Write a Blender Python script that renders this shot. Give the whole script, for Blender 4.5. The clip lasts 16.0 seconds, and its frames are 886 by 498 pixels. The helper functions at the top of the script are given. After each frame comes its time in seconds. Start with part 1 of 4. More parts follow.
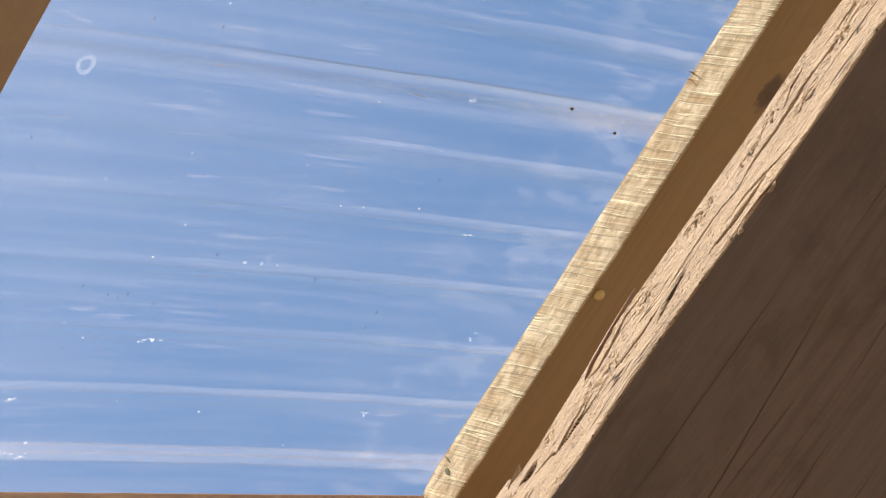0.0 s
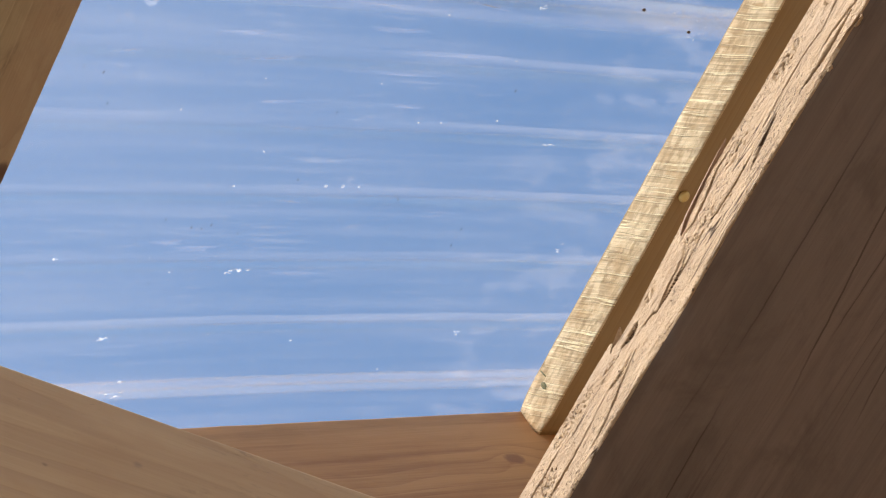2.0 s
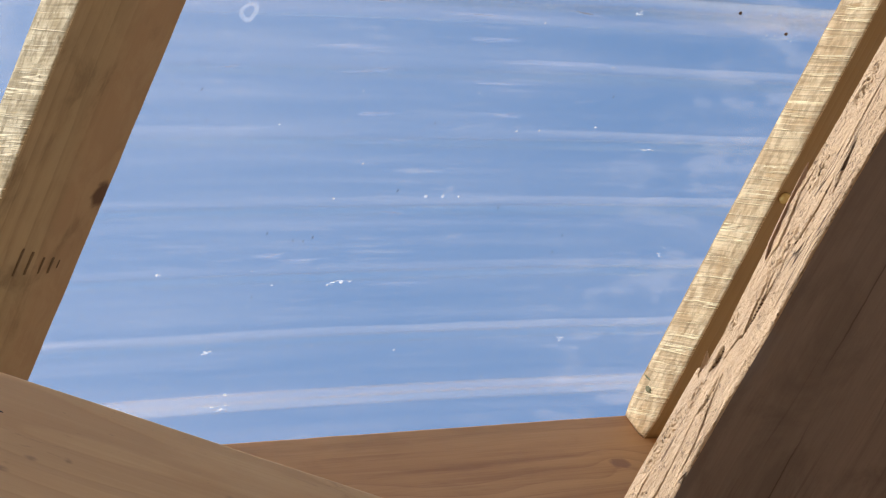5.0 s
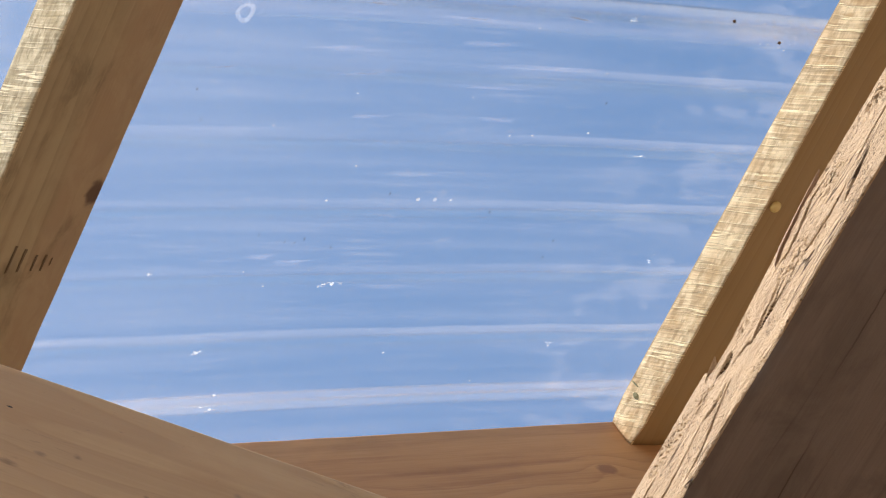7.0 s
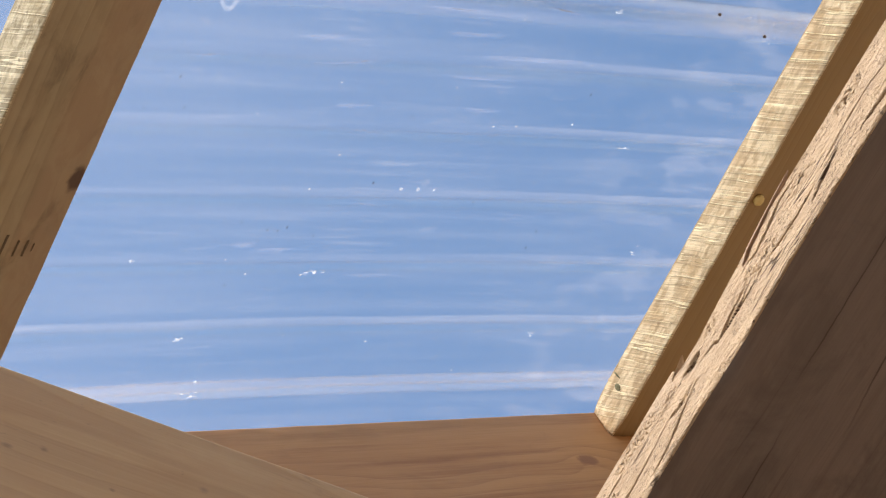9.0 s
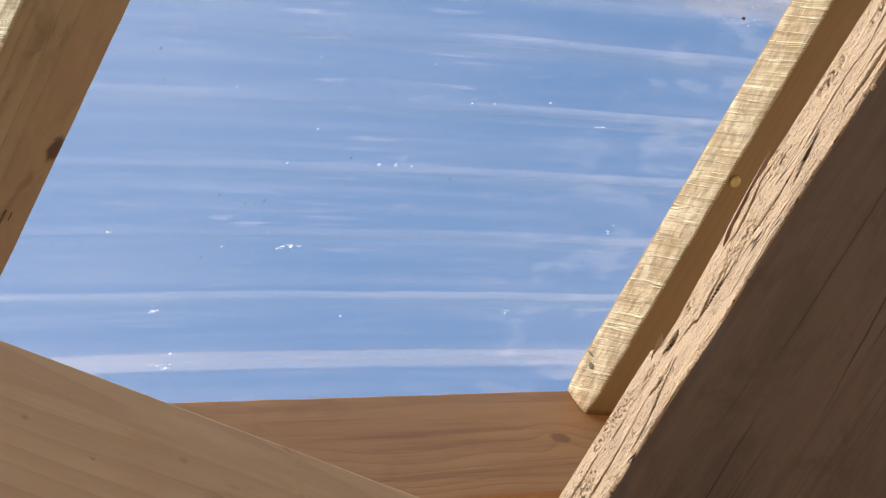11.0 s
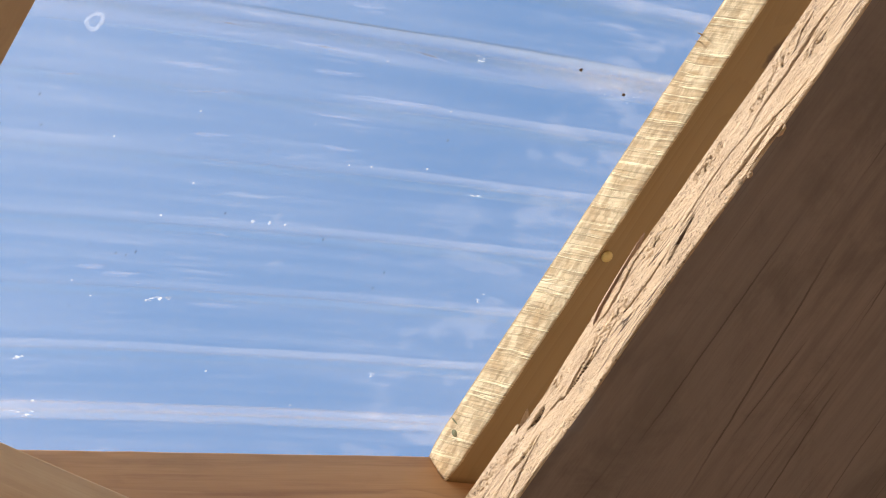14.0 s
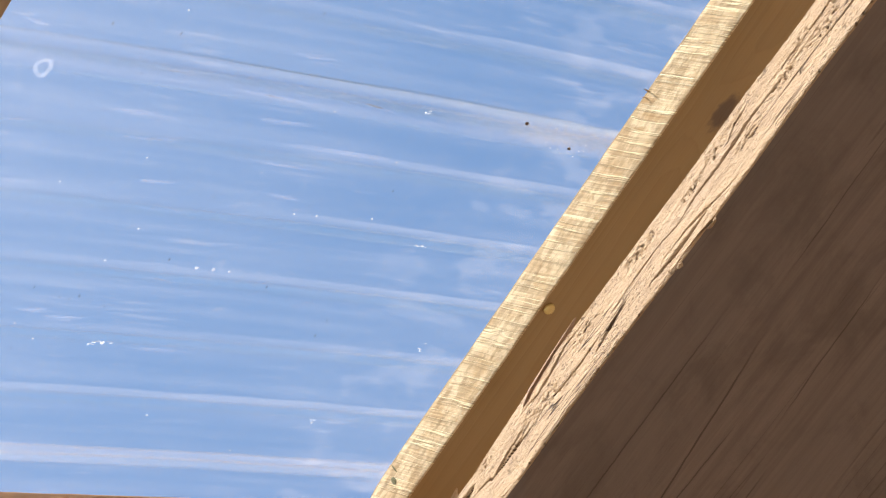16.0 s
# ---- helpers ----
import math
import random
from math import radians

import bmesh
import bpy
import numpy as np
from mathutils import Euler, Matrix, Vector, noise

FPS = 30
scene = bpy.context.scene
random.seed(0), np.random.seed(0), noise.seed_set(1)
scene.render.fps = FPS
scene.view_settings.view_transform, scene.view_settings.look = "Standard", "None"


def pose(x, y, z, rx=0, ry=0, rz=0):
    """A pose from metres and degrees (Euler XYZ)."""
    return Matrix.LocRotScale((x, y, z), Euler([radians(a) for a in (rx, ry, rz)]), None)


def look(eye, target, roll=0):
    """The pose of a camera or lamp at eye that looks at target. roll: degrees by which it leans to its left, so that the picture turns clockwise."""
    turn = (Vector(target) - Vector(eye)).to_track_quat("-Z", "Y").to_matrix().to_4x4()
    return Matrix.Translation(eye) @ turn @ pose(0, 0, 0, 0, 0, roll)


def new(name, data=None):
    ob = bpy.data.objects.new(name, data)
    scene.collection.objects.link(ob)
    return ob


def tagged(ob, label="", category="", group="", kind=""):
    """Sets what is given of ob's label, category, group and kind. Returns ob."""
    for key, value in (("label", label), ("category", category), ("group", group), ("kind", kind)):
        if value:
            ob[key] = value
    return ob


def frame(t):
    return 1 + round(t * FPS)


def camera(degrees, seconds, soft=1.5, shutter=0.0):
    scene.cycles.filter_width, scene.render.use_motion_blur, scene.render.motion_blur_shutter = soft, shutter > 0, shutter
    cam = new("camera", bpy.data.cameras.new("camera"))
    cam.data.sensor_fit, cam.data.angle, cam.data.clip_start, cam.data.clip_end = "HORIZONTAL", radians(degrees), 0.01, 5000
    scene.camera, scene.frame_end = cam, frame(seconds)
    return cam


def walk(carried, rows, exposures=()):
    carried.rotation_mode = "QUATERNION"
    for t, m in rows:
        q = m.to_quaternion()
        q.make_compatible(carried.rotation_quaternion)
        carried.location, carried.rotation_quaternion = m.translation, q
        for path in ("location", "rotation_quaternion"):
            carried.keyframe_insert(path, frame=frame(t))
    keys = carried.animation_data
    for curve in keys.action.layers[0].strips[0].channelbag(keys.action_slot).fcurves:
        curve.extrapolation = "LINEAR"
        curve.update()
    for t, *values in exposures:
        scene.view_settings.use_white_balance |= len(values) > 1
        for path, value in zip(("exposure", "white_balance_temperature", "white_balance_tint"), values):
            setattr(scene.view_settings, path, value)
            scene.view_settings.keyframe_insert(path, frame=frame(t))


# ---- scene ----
cam = camera(16.573, 16.0, soft=1.15)
PATH = [
    (0, (-0.8188, -1.3114, 1.5006), (-0.2852, -0.5038, 3.2508), -5.019),
    (0.5, (-0.8125, -1.3073, 1.5032), (-0.2765, -0.4876, 3.2470), -5.973),
    (1, (-0.8132, -1.2992, 1.5048), (-0.2954, -0.4622, 3.2459), -5.976),
    (1.5, (-0.8091, -1.2895, 1.5012), (-0.2994, -0.4461, 3.2415), -6.255),
    (2, (-0.8074, -1.2831, 1.5022), (-0.3073, -0.4232, 3.2373), -6.134),
    (2.5, (-0.8114, -1.2852, 1.5012), (-0.3675, -0.3508, 3.2129), -3.835),
    (3, (-0.8073, -1.2972, 1.5036), (-0.4007, -0.3451, 3.2148), -2.855),
    (3.5, (-0.8017, -1.3052, 1.5035), (-0.3886, -0.3769, 3.2262), -3.287),
    (4, (-0.8040, -1.3090, 1.5041), (-0.3866, -0.4066, 3.2395), -3.545),
    (4.2, (-0.8046, -1.3071, 1.5008), (-0.3834, -0.4074, 3.2367), -3.523),
    (6.3, (-0.8083, -1.2942, 1.5018), (-0.3629, -0.4093, 3.2392), -3.731),
    (6.5, (-0.8100, -1.2937, 1.5011), (-0.3643, -0.4085, 3.2383), -3.630),
    (7, (-0.8152, -1.2948, 1.5001), (-0.3683, -0.4103, 3.2374), -3.498),
    (7.5, (-0.8222, -1.2957, 1.5013), (-0.3752, -0.4117, 3.2387), -3.436),
    (8, (-0.8205, -1.3000, 1.4993), (-0.3715, -0.4154, 3.2359), -3.362),
    (8.5, (-0.8152, -1.3013, 1.5000), (-0.3641, -0.4149, 3.2351), -3.217),
    (9, (-0.8100, -1.3022, 1.4991), (-0.3552, -0.4121, 3.2314), -3.051),
    (9.2, (-0.8085, -1.3007, 1.5001), (-0.3522, -0.4093, 3.2314), -3.002),
    (11.3, (-0.8144, -1.3029, 1.4952), (-0.3361, -0.4082, 3.2188), -2.945),
    (11.5, (-0.8146, -1.3042, 1.4978), (-0.3355, -0.4095, 3.2212), -2.902),
    (12, (-0.8107, -1.3038, 1.4987), (-0.3266, -0.4195, 3.2260), -2.793),
    (12.5, (-0.8097, -1.3074, 1.4973), (-0.3302, -0.4422, 3.2356), -2.591),
    (13, (-0.8096, -1.3048, 1.4973), (-0.3208, -0.4514, 3.2388), -2.779),
    (13.5, (-0.8132, -1.3036, 1.4984), (-0.2899, -0.4716, 3.2402), -4.117),
    (14, (-0.8152, -1.3035, 1.4970), (-0.2781, -0.4792, 3.2383), -4.394),
    (14.5, (-0.8206, -1.3101, 1.4977), (-0.2795, -0.4901, 3.2398), -4.266),
    (15, (-0.8231, -1.3156, 1.4978), (-0.2761, -0.5014, 3.2407), -4.334),
    (15.5, (-0.8237, -1.3210, 1.4974), (-0.2714, -0.5175, 3.2437), -4.432),
    (16, (-0.8211, -1.3241, 1.4951), (-0.2636, -0.5313, 3.2446), -4.906),
]
walk(cam, [(t, look(eye, target, roll)) for t, eye, target, roll in PATH],
     exposures=((0, 0.99, 6500, 10), (1.5, 0.96, 6500, 10), (2.5, 1.0, 6500, 10), (3.0, 0.98, 6500, 10), (3.5, 0.88, 6500, 10), (4.0, 0.87, 6500, 10), (6.5, 1.01, 6500, 10), (9.0, 1.0, 6500, 10), (11.5, 0.98, 6500, 10), (12.5, 0.98, 6500, 10), (13.4, 1.02, 6530, 9.9), (14.0, 1.15, 6590, 9.6), (15.0, 1.20, 6590, 9.6), (16.0, 1.22, 6590, 9.6)))

# ---- daylight ----
SUN = Vector((-0.82, 0.06, 0.56)).normalized()
world = bpy.data.worlds.new("daylight")
scene.world = world
world.use_nodes = True
wt = world.node_tree
sky = wt.nodes.new("ShaderNodeTexSky")
sky.sky_type, sky.sun_disc = "NISHITA", False
sky.sun_elevation = math.asin(SUN.z)
sky.sun_rotation = math.atan2(SUN.x, SUN.y)
sky.air_density, sky.dust_density, sky.ozone_density = 1.0, 0.25, 2.0
wt.links.new(sky.outputs[0], wt.nodes["Background"].inputs[0])
wt.nodes["Background"].inputs[1].default_value = 0.14
lamp = bpy.data.lights.new("sun", "SUN")
lamp.energy, lamp.angle, lamp.color = 2.8, radians(0.53), (1.0, 0.90, 0.75)
new("sun", lamp).matrix_world = look(SUN * 40, (0, 0, 0))

# ---- frames of reference ----
PITCH = 34.54
ROOF = Matrix.Translation((0, 0, 3.8357)) @ Matrix.Rotation(radians(-PITCH), 4, "Y")
TIE_TOP = 2.3403            # upper edge of the tie beam, carries the old plank
RIB = 0.0655                # pitch of the corrugation
RIB_AT = -0.107             # one of its valleys


# ---- node helpers ----
class Tree:
    def __init__(self, name):
        self.mat = bpy.data.materials.new(name)
        self.mat.use_nodes = True
        self.t = self.mat.node_tree
        self.bsdf = self.t.nodes["Principled BSDF"]
        self.out = self.t.nodes["Material Output"]

    def put(self, socket, value):
        if isinstance(value, bpy.types.NodeSocket):
            self.t.links.new(value, socket)
        elif isinstance(value, (tuple, list)) and len(value) == 3 and socket.type == "RGBA":
            socket.default_value = (*value, 1)
        else:
            socket.default_value = value

    def node(self, kind, *values, **props):
        n = self.t.nodes.new("ShaderNode" + kind)
        for key, v in props.items():
            if key == "op":
                n.operation = v
            elif key == "clamp":
                n.use_clamp = v
            elif key == "dims":
                n.noise_dimensions = v
        for i, v in enumerate(values):
            if v is not None:
                self.put(n.inputs[i], v)
        return n

    def math(self, op, a, b=None, clamp=False):
        return self.node("Math", a, b, op=op, clamp=clamp).outputs[0]

    def xyz(self):
        tc = self.node("TexCoord").outputs["Object"]
        s = self.node("SeparateXYZ", tc)
        return tc, s.outputs[0], s.outputs[1], s.outputs[2]

    def vec(self, x, y, z):
        return self.node("CombineXYZ", x, y, z).outputs[0]

    def scaled(self, v, s):
        return self.node("VectorMath", v, s, op="MULTIPLY").outputs[0]

    def noise(self, v, scale, detail=3.0, rough=0.55, dist=0.0):
        n = self.node("TexNoise", v)
        n.inputs["Scale"].default_value = scale
        n.inputs["Detail"].default_value = detail
        n.inputs["Roughness"].default_value = rough
        n.inputs["Distortion"].default_value = dist
        return n.outputs[0]

    def ramp(self, v, lo, hi, a=0.0, b=1.0):
        n = self.node("MapRange", v, lo, hi, a, b)
        n.interpolation_type = "SMOOTHSTEP"
        return n.outputs[0]

    def mix(self, f, a, b, mode="MIX"):
        n = self.t.nodes.new("ShaderNodeMix")
        n.data_type, n.blend_type = "RGBA", mode
        self.put(n.inputs[0], f)
        self.put(n.inputs[6], a)
        self.put(n.inputs[7], b)
        return n.outputs[2]

    def bump(self, height, strength, dist):
        n = self.node("Bump")
        n.inputs["Strength"].default_value = strength
        n.inputs["Distance"].default_value = dist
        self.put(n.inputs["Height"], height)
        return n.outputs[0]


def wood(name, light, dark, pith=(0.05, -0.12), rings=160.0, contrast=0.6, knots=(), tone=None,
         rough=0.7, grain=0.35, wander=0.012, knot_colour=(0.10, 0.045, 0.02), relief=0.25, streaky=0.0, flecks=0.0, holes=(), smudge=0.0, scuffs=0.0, heart=None, marks=()):
    """Planed softwood; the length runs along local x. knots: (x, y, z, radius)."""
    k = Tree(name)
    tc, x, y, z = k.xyz()
    slow = k.noise(k.scaled(tc, (2.2, 7, 7)), 1.0, 2.0)
    bend = k.math("MULTIPLY", k.math("SUBTRACT", slow, 0.5), wander * 2)
    dy = k.math("ADD", k.math("SUBTRACT", y, pith[0]), bend)
    dz = k.math("SUBTRACT", z, pith[1])
    r = k.math("SQRT", k.math("ADD", k.math("MULTIPLY", dy, dy), k.math("MULTIPLY", dz, dz)))
    spots = None
    for kx, ky, kz, kr, *more in knots:
        squeeze = more[0] if more else 0.62
        d = k.node("VectorMath", k.scaled(k.node("VectorMath", tc, (kx, ky, kz), op="SUBTRACT").outputs[0], (squeeze, 1, 1)), op="LENGTH").outputs["Value"]
        bulge = k.math("MULTIPLY", k.ramp(d, 0.0, kr * 4, 1.0, 0.0), kr * 0.9)
        r = k.math("ADD", r, bulge)
        core = k.ramp(k.math("ADD", d, k.math("MULTIPLY", k.math("SUBTRACT", k.noise(tc, 140.0), 0.5), kr * 0.7)), kr * 0.55, kr * 1.1, 1.0, 0.0)
        spots = core if spots is None else k.math("MAXIMUM", spots, core)
    phase = k.math("ADD", k.math("MULTIPLY", r, rings), k.math("MULTIPLY", k.noise(k.scaled(tc, (3, 30, 30)), 1.0, 3.0), 1.6))
    wave = k.math("FRACT", phase)
    late = k.math("POWER", wave, 2.6)                      # slow rise to the dark latewood, sharp drop
    soft_edge = k.ramp(wave, 0.90, 1.0, 1.0, 0.0)
    band = k.math("MULTIPLY", late, soft_edge)
    fibre = k.noise(k.scaled(tc, (14, 520, 520)), 1.0, 3.0, 0.6)
    fleck = k.noise(k.scaled(tc, (5, 60, 60)), 1.0, 4.0, 0.6)
    f = k.math("ADD", k.math("MULTIPLY", band, contrast), k.math("MULTIPLY", k.math("SUBTRACT", fibre, 0.5), grain), clamp=True)
    col = k.mix(f, light, dark)
    patch = k.noise(k.scaled(tc, (4, 14, 14)), 1.0, 3.0)
    col = k.mix(k.ramp(patch, 0.35, 0.75, 0.0, 0.45), col, tone or tuple(c * 0.72 for c in light))
    col = k.mix(k.ramp(fleck, 0.60, 0.78, 0.0, 0.25), col, dark)
    if streaky:
        run = k.noise(k.scaled(tc, (2.6, 55, 55)), 1.0, 5.0, 0.6, 0.4)
        col = k.mix(k.ramp(run, 0.46, 0.66, 0.0, streaky), col, dark)
        pale = k.noise(k.scaled(tc, (1.8, 26, 26)), 1.0, 3.0, 0.55)
        col = k.mix(k.ramp(pale, 0.50, 0.70, 0.0, streaky * 0.7), col, tuple(min(1.0, c * 1.16) for c in light))
    if heart:                                              # redder heartwood on the far side of a line along the board
        side = k.math("ADD", y, k.math("MULTIPLY", k.math("SUBTRACT", k.noise(k.scaled(tc, (6, 30, 30)), 1.0, 3.0), 0.5), 0.05))
        col = k.mix(k.ramp(side, heart[0], heart[1], 0.0, 0.6), col, heart[2])
    if smudge:
        soil = k.noise(k.scaled(tc, (11, 24, 24)), 1.0, 5.0, 0.6, 0.6)
        col = k.mix(k.ramp(soil, 0.52, 0.68, 0.0, smudge), col, tuple(c * 0.62 for c in dark))
        rub = k.noise(k.scaled(tc, (34, 60, 60)), 1.0, 4.0, 0.65, 0.5)
        col = k.mix(k.ramp(rub, 0.42, 0.62, 0.0, smudge * 0.5), col, tuple(min(1.0, c * 1.12) for c in light))
    if scuffs:
        dent = k.noise(k.scaled(tc, (75, 260, 260)), 1.0, 4.0, 0.65, 0.8)
        there = k.ramp(k.noise(k.scaled(tc, (16, 22, 22)), 1.0, 3.0), 0.44, 0.62)
        col = k.mix(k.math("MULTIPLY", k.math("MULTIPLY", k.ramp(dent, 0.54, 0.70), there), scuffs), col, tuple(c * 0.55 for c in dark))
        wash = k.noise(k.scaled(tc, (13, 30, 30)), 1.0, 5.0, 0.62, 1.0)
        col = k.mix(k.ramp(wash, 0.40, 0.66, 0.0, scuffs * 0.8), col, (light[0] * 0.80, light[1] * 0.70, light[2] * 0.62))
    if flecks:
        dot = k.noise(k.scaled(tc, (300, 520, 520)), 1.0, 5.0, 0.75, 0.8)
        zone = k.ramp(k.noise(k.scaled(tc, (14, 26, 26)), 1.0, 2.0), 0.50, 0.62)
        col = k.mix(k.math("MULTIPLY", k.math("MULTIPLY", k.ramp(dot, 0.62, 0.70), zone), flecks), col, (0.07, 0.04, 0.025))
    for mx, my, mz, mr, squeeze, ink in marks:              # soft stains and dents of their own shape
        off = k.node("VectorMath", tc, (mx, my, mz), op="SUBTRACT").outputs[0]
        d = k.node("VectorMath", k.scaled(off, (squeeze, 1, 1)), op="LENGTH").outputs["Value"]
        d = k.math("ADD", d, k.math("MULTIPLY", k.math("SUBTRACT", k.noise(k.scaled(tc, (90, 260, 260)), 1.0, 4.0, 0.7), 0.5), mr * 2.2))
        col = k.mix(k.ramp(d, mr * 0.1, mr * 1.3, 0.55, 0.0), col, ink)
    if spots is not None:
        col = k.mix(k.math("MULTIPLY", spots, 0.92), col, knot_colour)
    for hx, hy, hz, hr, squeeze in holes:
        off = k.node("VectorMath", tc, (hx, hy, hz), op="SUBTRACT").outputs[0]
        d = k.node("VectorMath", k.scaled(off, (squeeze, 1, 1)), op="LENGTH").outputs["Value"]
        d = k.math("ADD", d, k.math("MULTIPLY", k.math("SUBTRACT", k.noise(tc, 420.0), 0.5), hr * 0.9))
        col = k.mix(k.ramp(d, hr * 0.6, hr * 1.1, 0.97, 0.0), col, (0.012, 0.009, 0.007))
    k.put(k.bsdf.inputs["Base Color"], col)
    k.put(k.bsdf.inputs["Roughness"], k.math("ADD", rough - 0.1, k.math("MULTIPLY", fibre, 0.2)))
    k.put(k.bsdf.inputs["Normal"], k.bump(k.math("ADD", k.math("MULTIPLY", fibre, 0.6), k.math("MULTIPLY", band, -0.4)), relief, 0.0012))
    return k.mat


def rough_sawn(name, light, mid, scale=1.0, ragged=0.5, stains=()):
    """Band-sawn edge: raised lines across the length with highlight and shade side painted in, soft strands along it,
    torn patches.
    """
    k = Tree(name)
    tc, x, y, z = k.xyz()
    lean = k.math("ADD", x, k.math("MULTIPLY", z, 0.61))
    wob = k.math("MULTIPLY", k.math("SUBTRACT", k.noise(k.scaled(tc, (9, 22, 22)), 1.0, 2.0), 0.5), 0.004)
    line = k.vec(k.math("ADD", lean, wob), 0.0, k.math("MULTIPLY", z, 0.03))
    a = k.noise(line, 74.0 * scale, 3.0, 0.62)
    b = k.noise(line, 250.0 * scale, 2.0, 0.6)
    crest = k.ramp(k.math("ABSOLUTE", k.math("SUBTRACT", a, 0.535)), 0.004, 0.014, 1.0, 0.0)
    lee_shade = k.ramp(k.math("ABSOLUTE", k.math("SUBTRACT", a, 0.508)), 0.004, 0.020, 1.0, 0.0)
    patchy = k.ramp(k.noise(k.scaled(tc, (45, 60, 60)), 1.0, 3.0), 0.35, 0.60, 0.35, 1.0)
    torn = k.noise(k.scaled(tc, (150, 150, 190)), 1.0, 5.0, 0.7)
    strand = k.noise(k.scaled(tc, (34, 190, 190)), 1.0, 4.0, 0.6)
    blot = k.noise(k.scaled(tc, (30, 60, 60)), 1.0, 4.0, 0.6)
    col = k.mix(k.ramp(blot, 0.30, 0.66), mid, light)
    col = k.mix(k.ramp(strand, 0.44, 0.62, 0.0, 0.45 + 0.4 * ragged), col, tuple(c * 0.72 for c in mid))
    col = k.mix(k.ramp(b, 0.36, 0.46, 0.16, 0.0), col, tuple(c * 0.60 for c in mid))
    # shade beside each saw line and the light on its top, as colour
    col = k.mix(k.math("MULTIPLY", k.math("MULTIPLY", lee_shade, patchy), 0.55), col, tuple(c * 0.50 for c in mid))
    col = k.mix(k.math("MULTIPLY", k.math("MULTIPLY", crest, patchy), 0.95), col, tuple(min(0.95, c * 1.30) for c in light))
    col = k.mix(k.ramp(torn, 0.54, 0.66, 0.0, ragged * 0.8), col, tuple(c * 0.62 for c in mid))
    for sx, sz, sr in stains:
        off = k.math("SQRT", k.math("ADD", k.math("POWER", k.math("SUBTRACT", lean, sx + 0.61 * sz), 2.0), k.math("MULTIPLY", k.math("POWER", k.math("SUBTRACT", z, sz), 2.0), 0.12)))
        off = k.math("ADD", off, k.math("MULTIPLY", k.math("SUBTRACT", torn, 0.5), sr * 1.6))
        col = k.mix(k.ramp(off, sr * 0.2, sr, 0.6, 0.0), col, (0.36, 0.20, 0.075))
    k.put(k.bsdf.inputs["Base Color"], col)
    k.put(k.bsdf.inputs["Roughness"], 0.85)
    h = k.math("ADD", k.math("MULTIPLY", a, 0.8), k.math("ADD", k.math("MULTIPLY", crest, 0.10), k.math("ADD", k.math("MULTIPLY", strand, 0.20), k.math("MULTIPLY", torn, 0.28))))
    k.put(k.bsdf.inputs["Normal"], k.bump(h, 1.0, 0.0034))
    return k.mat


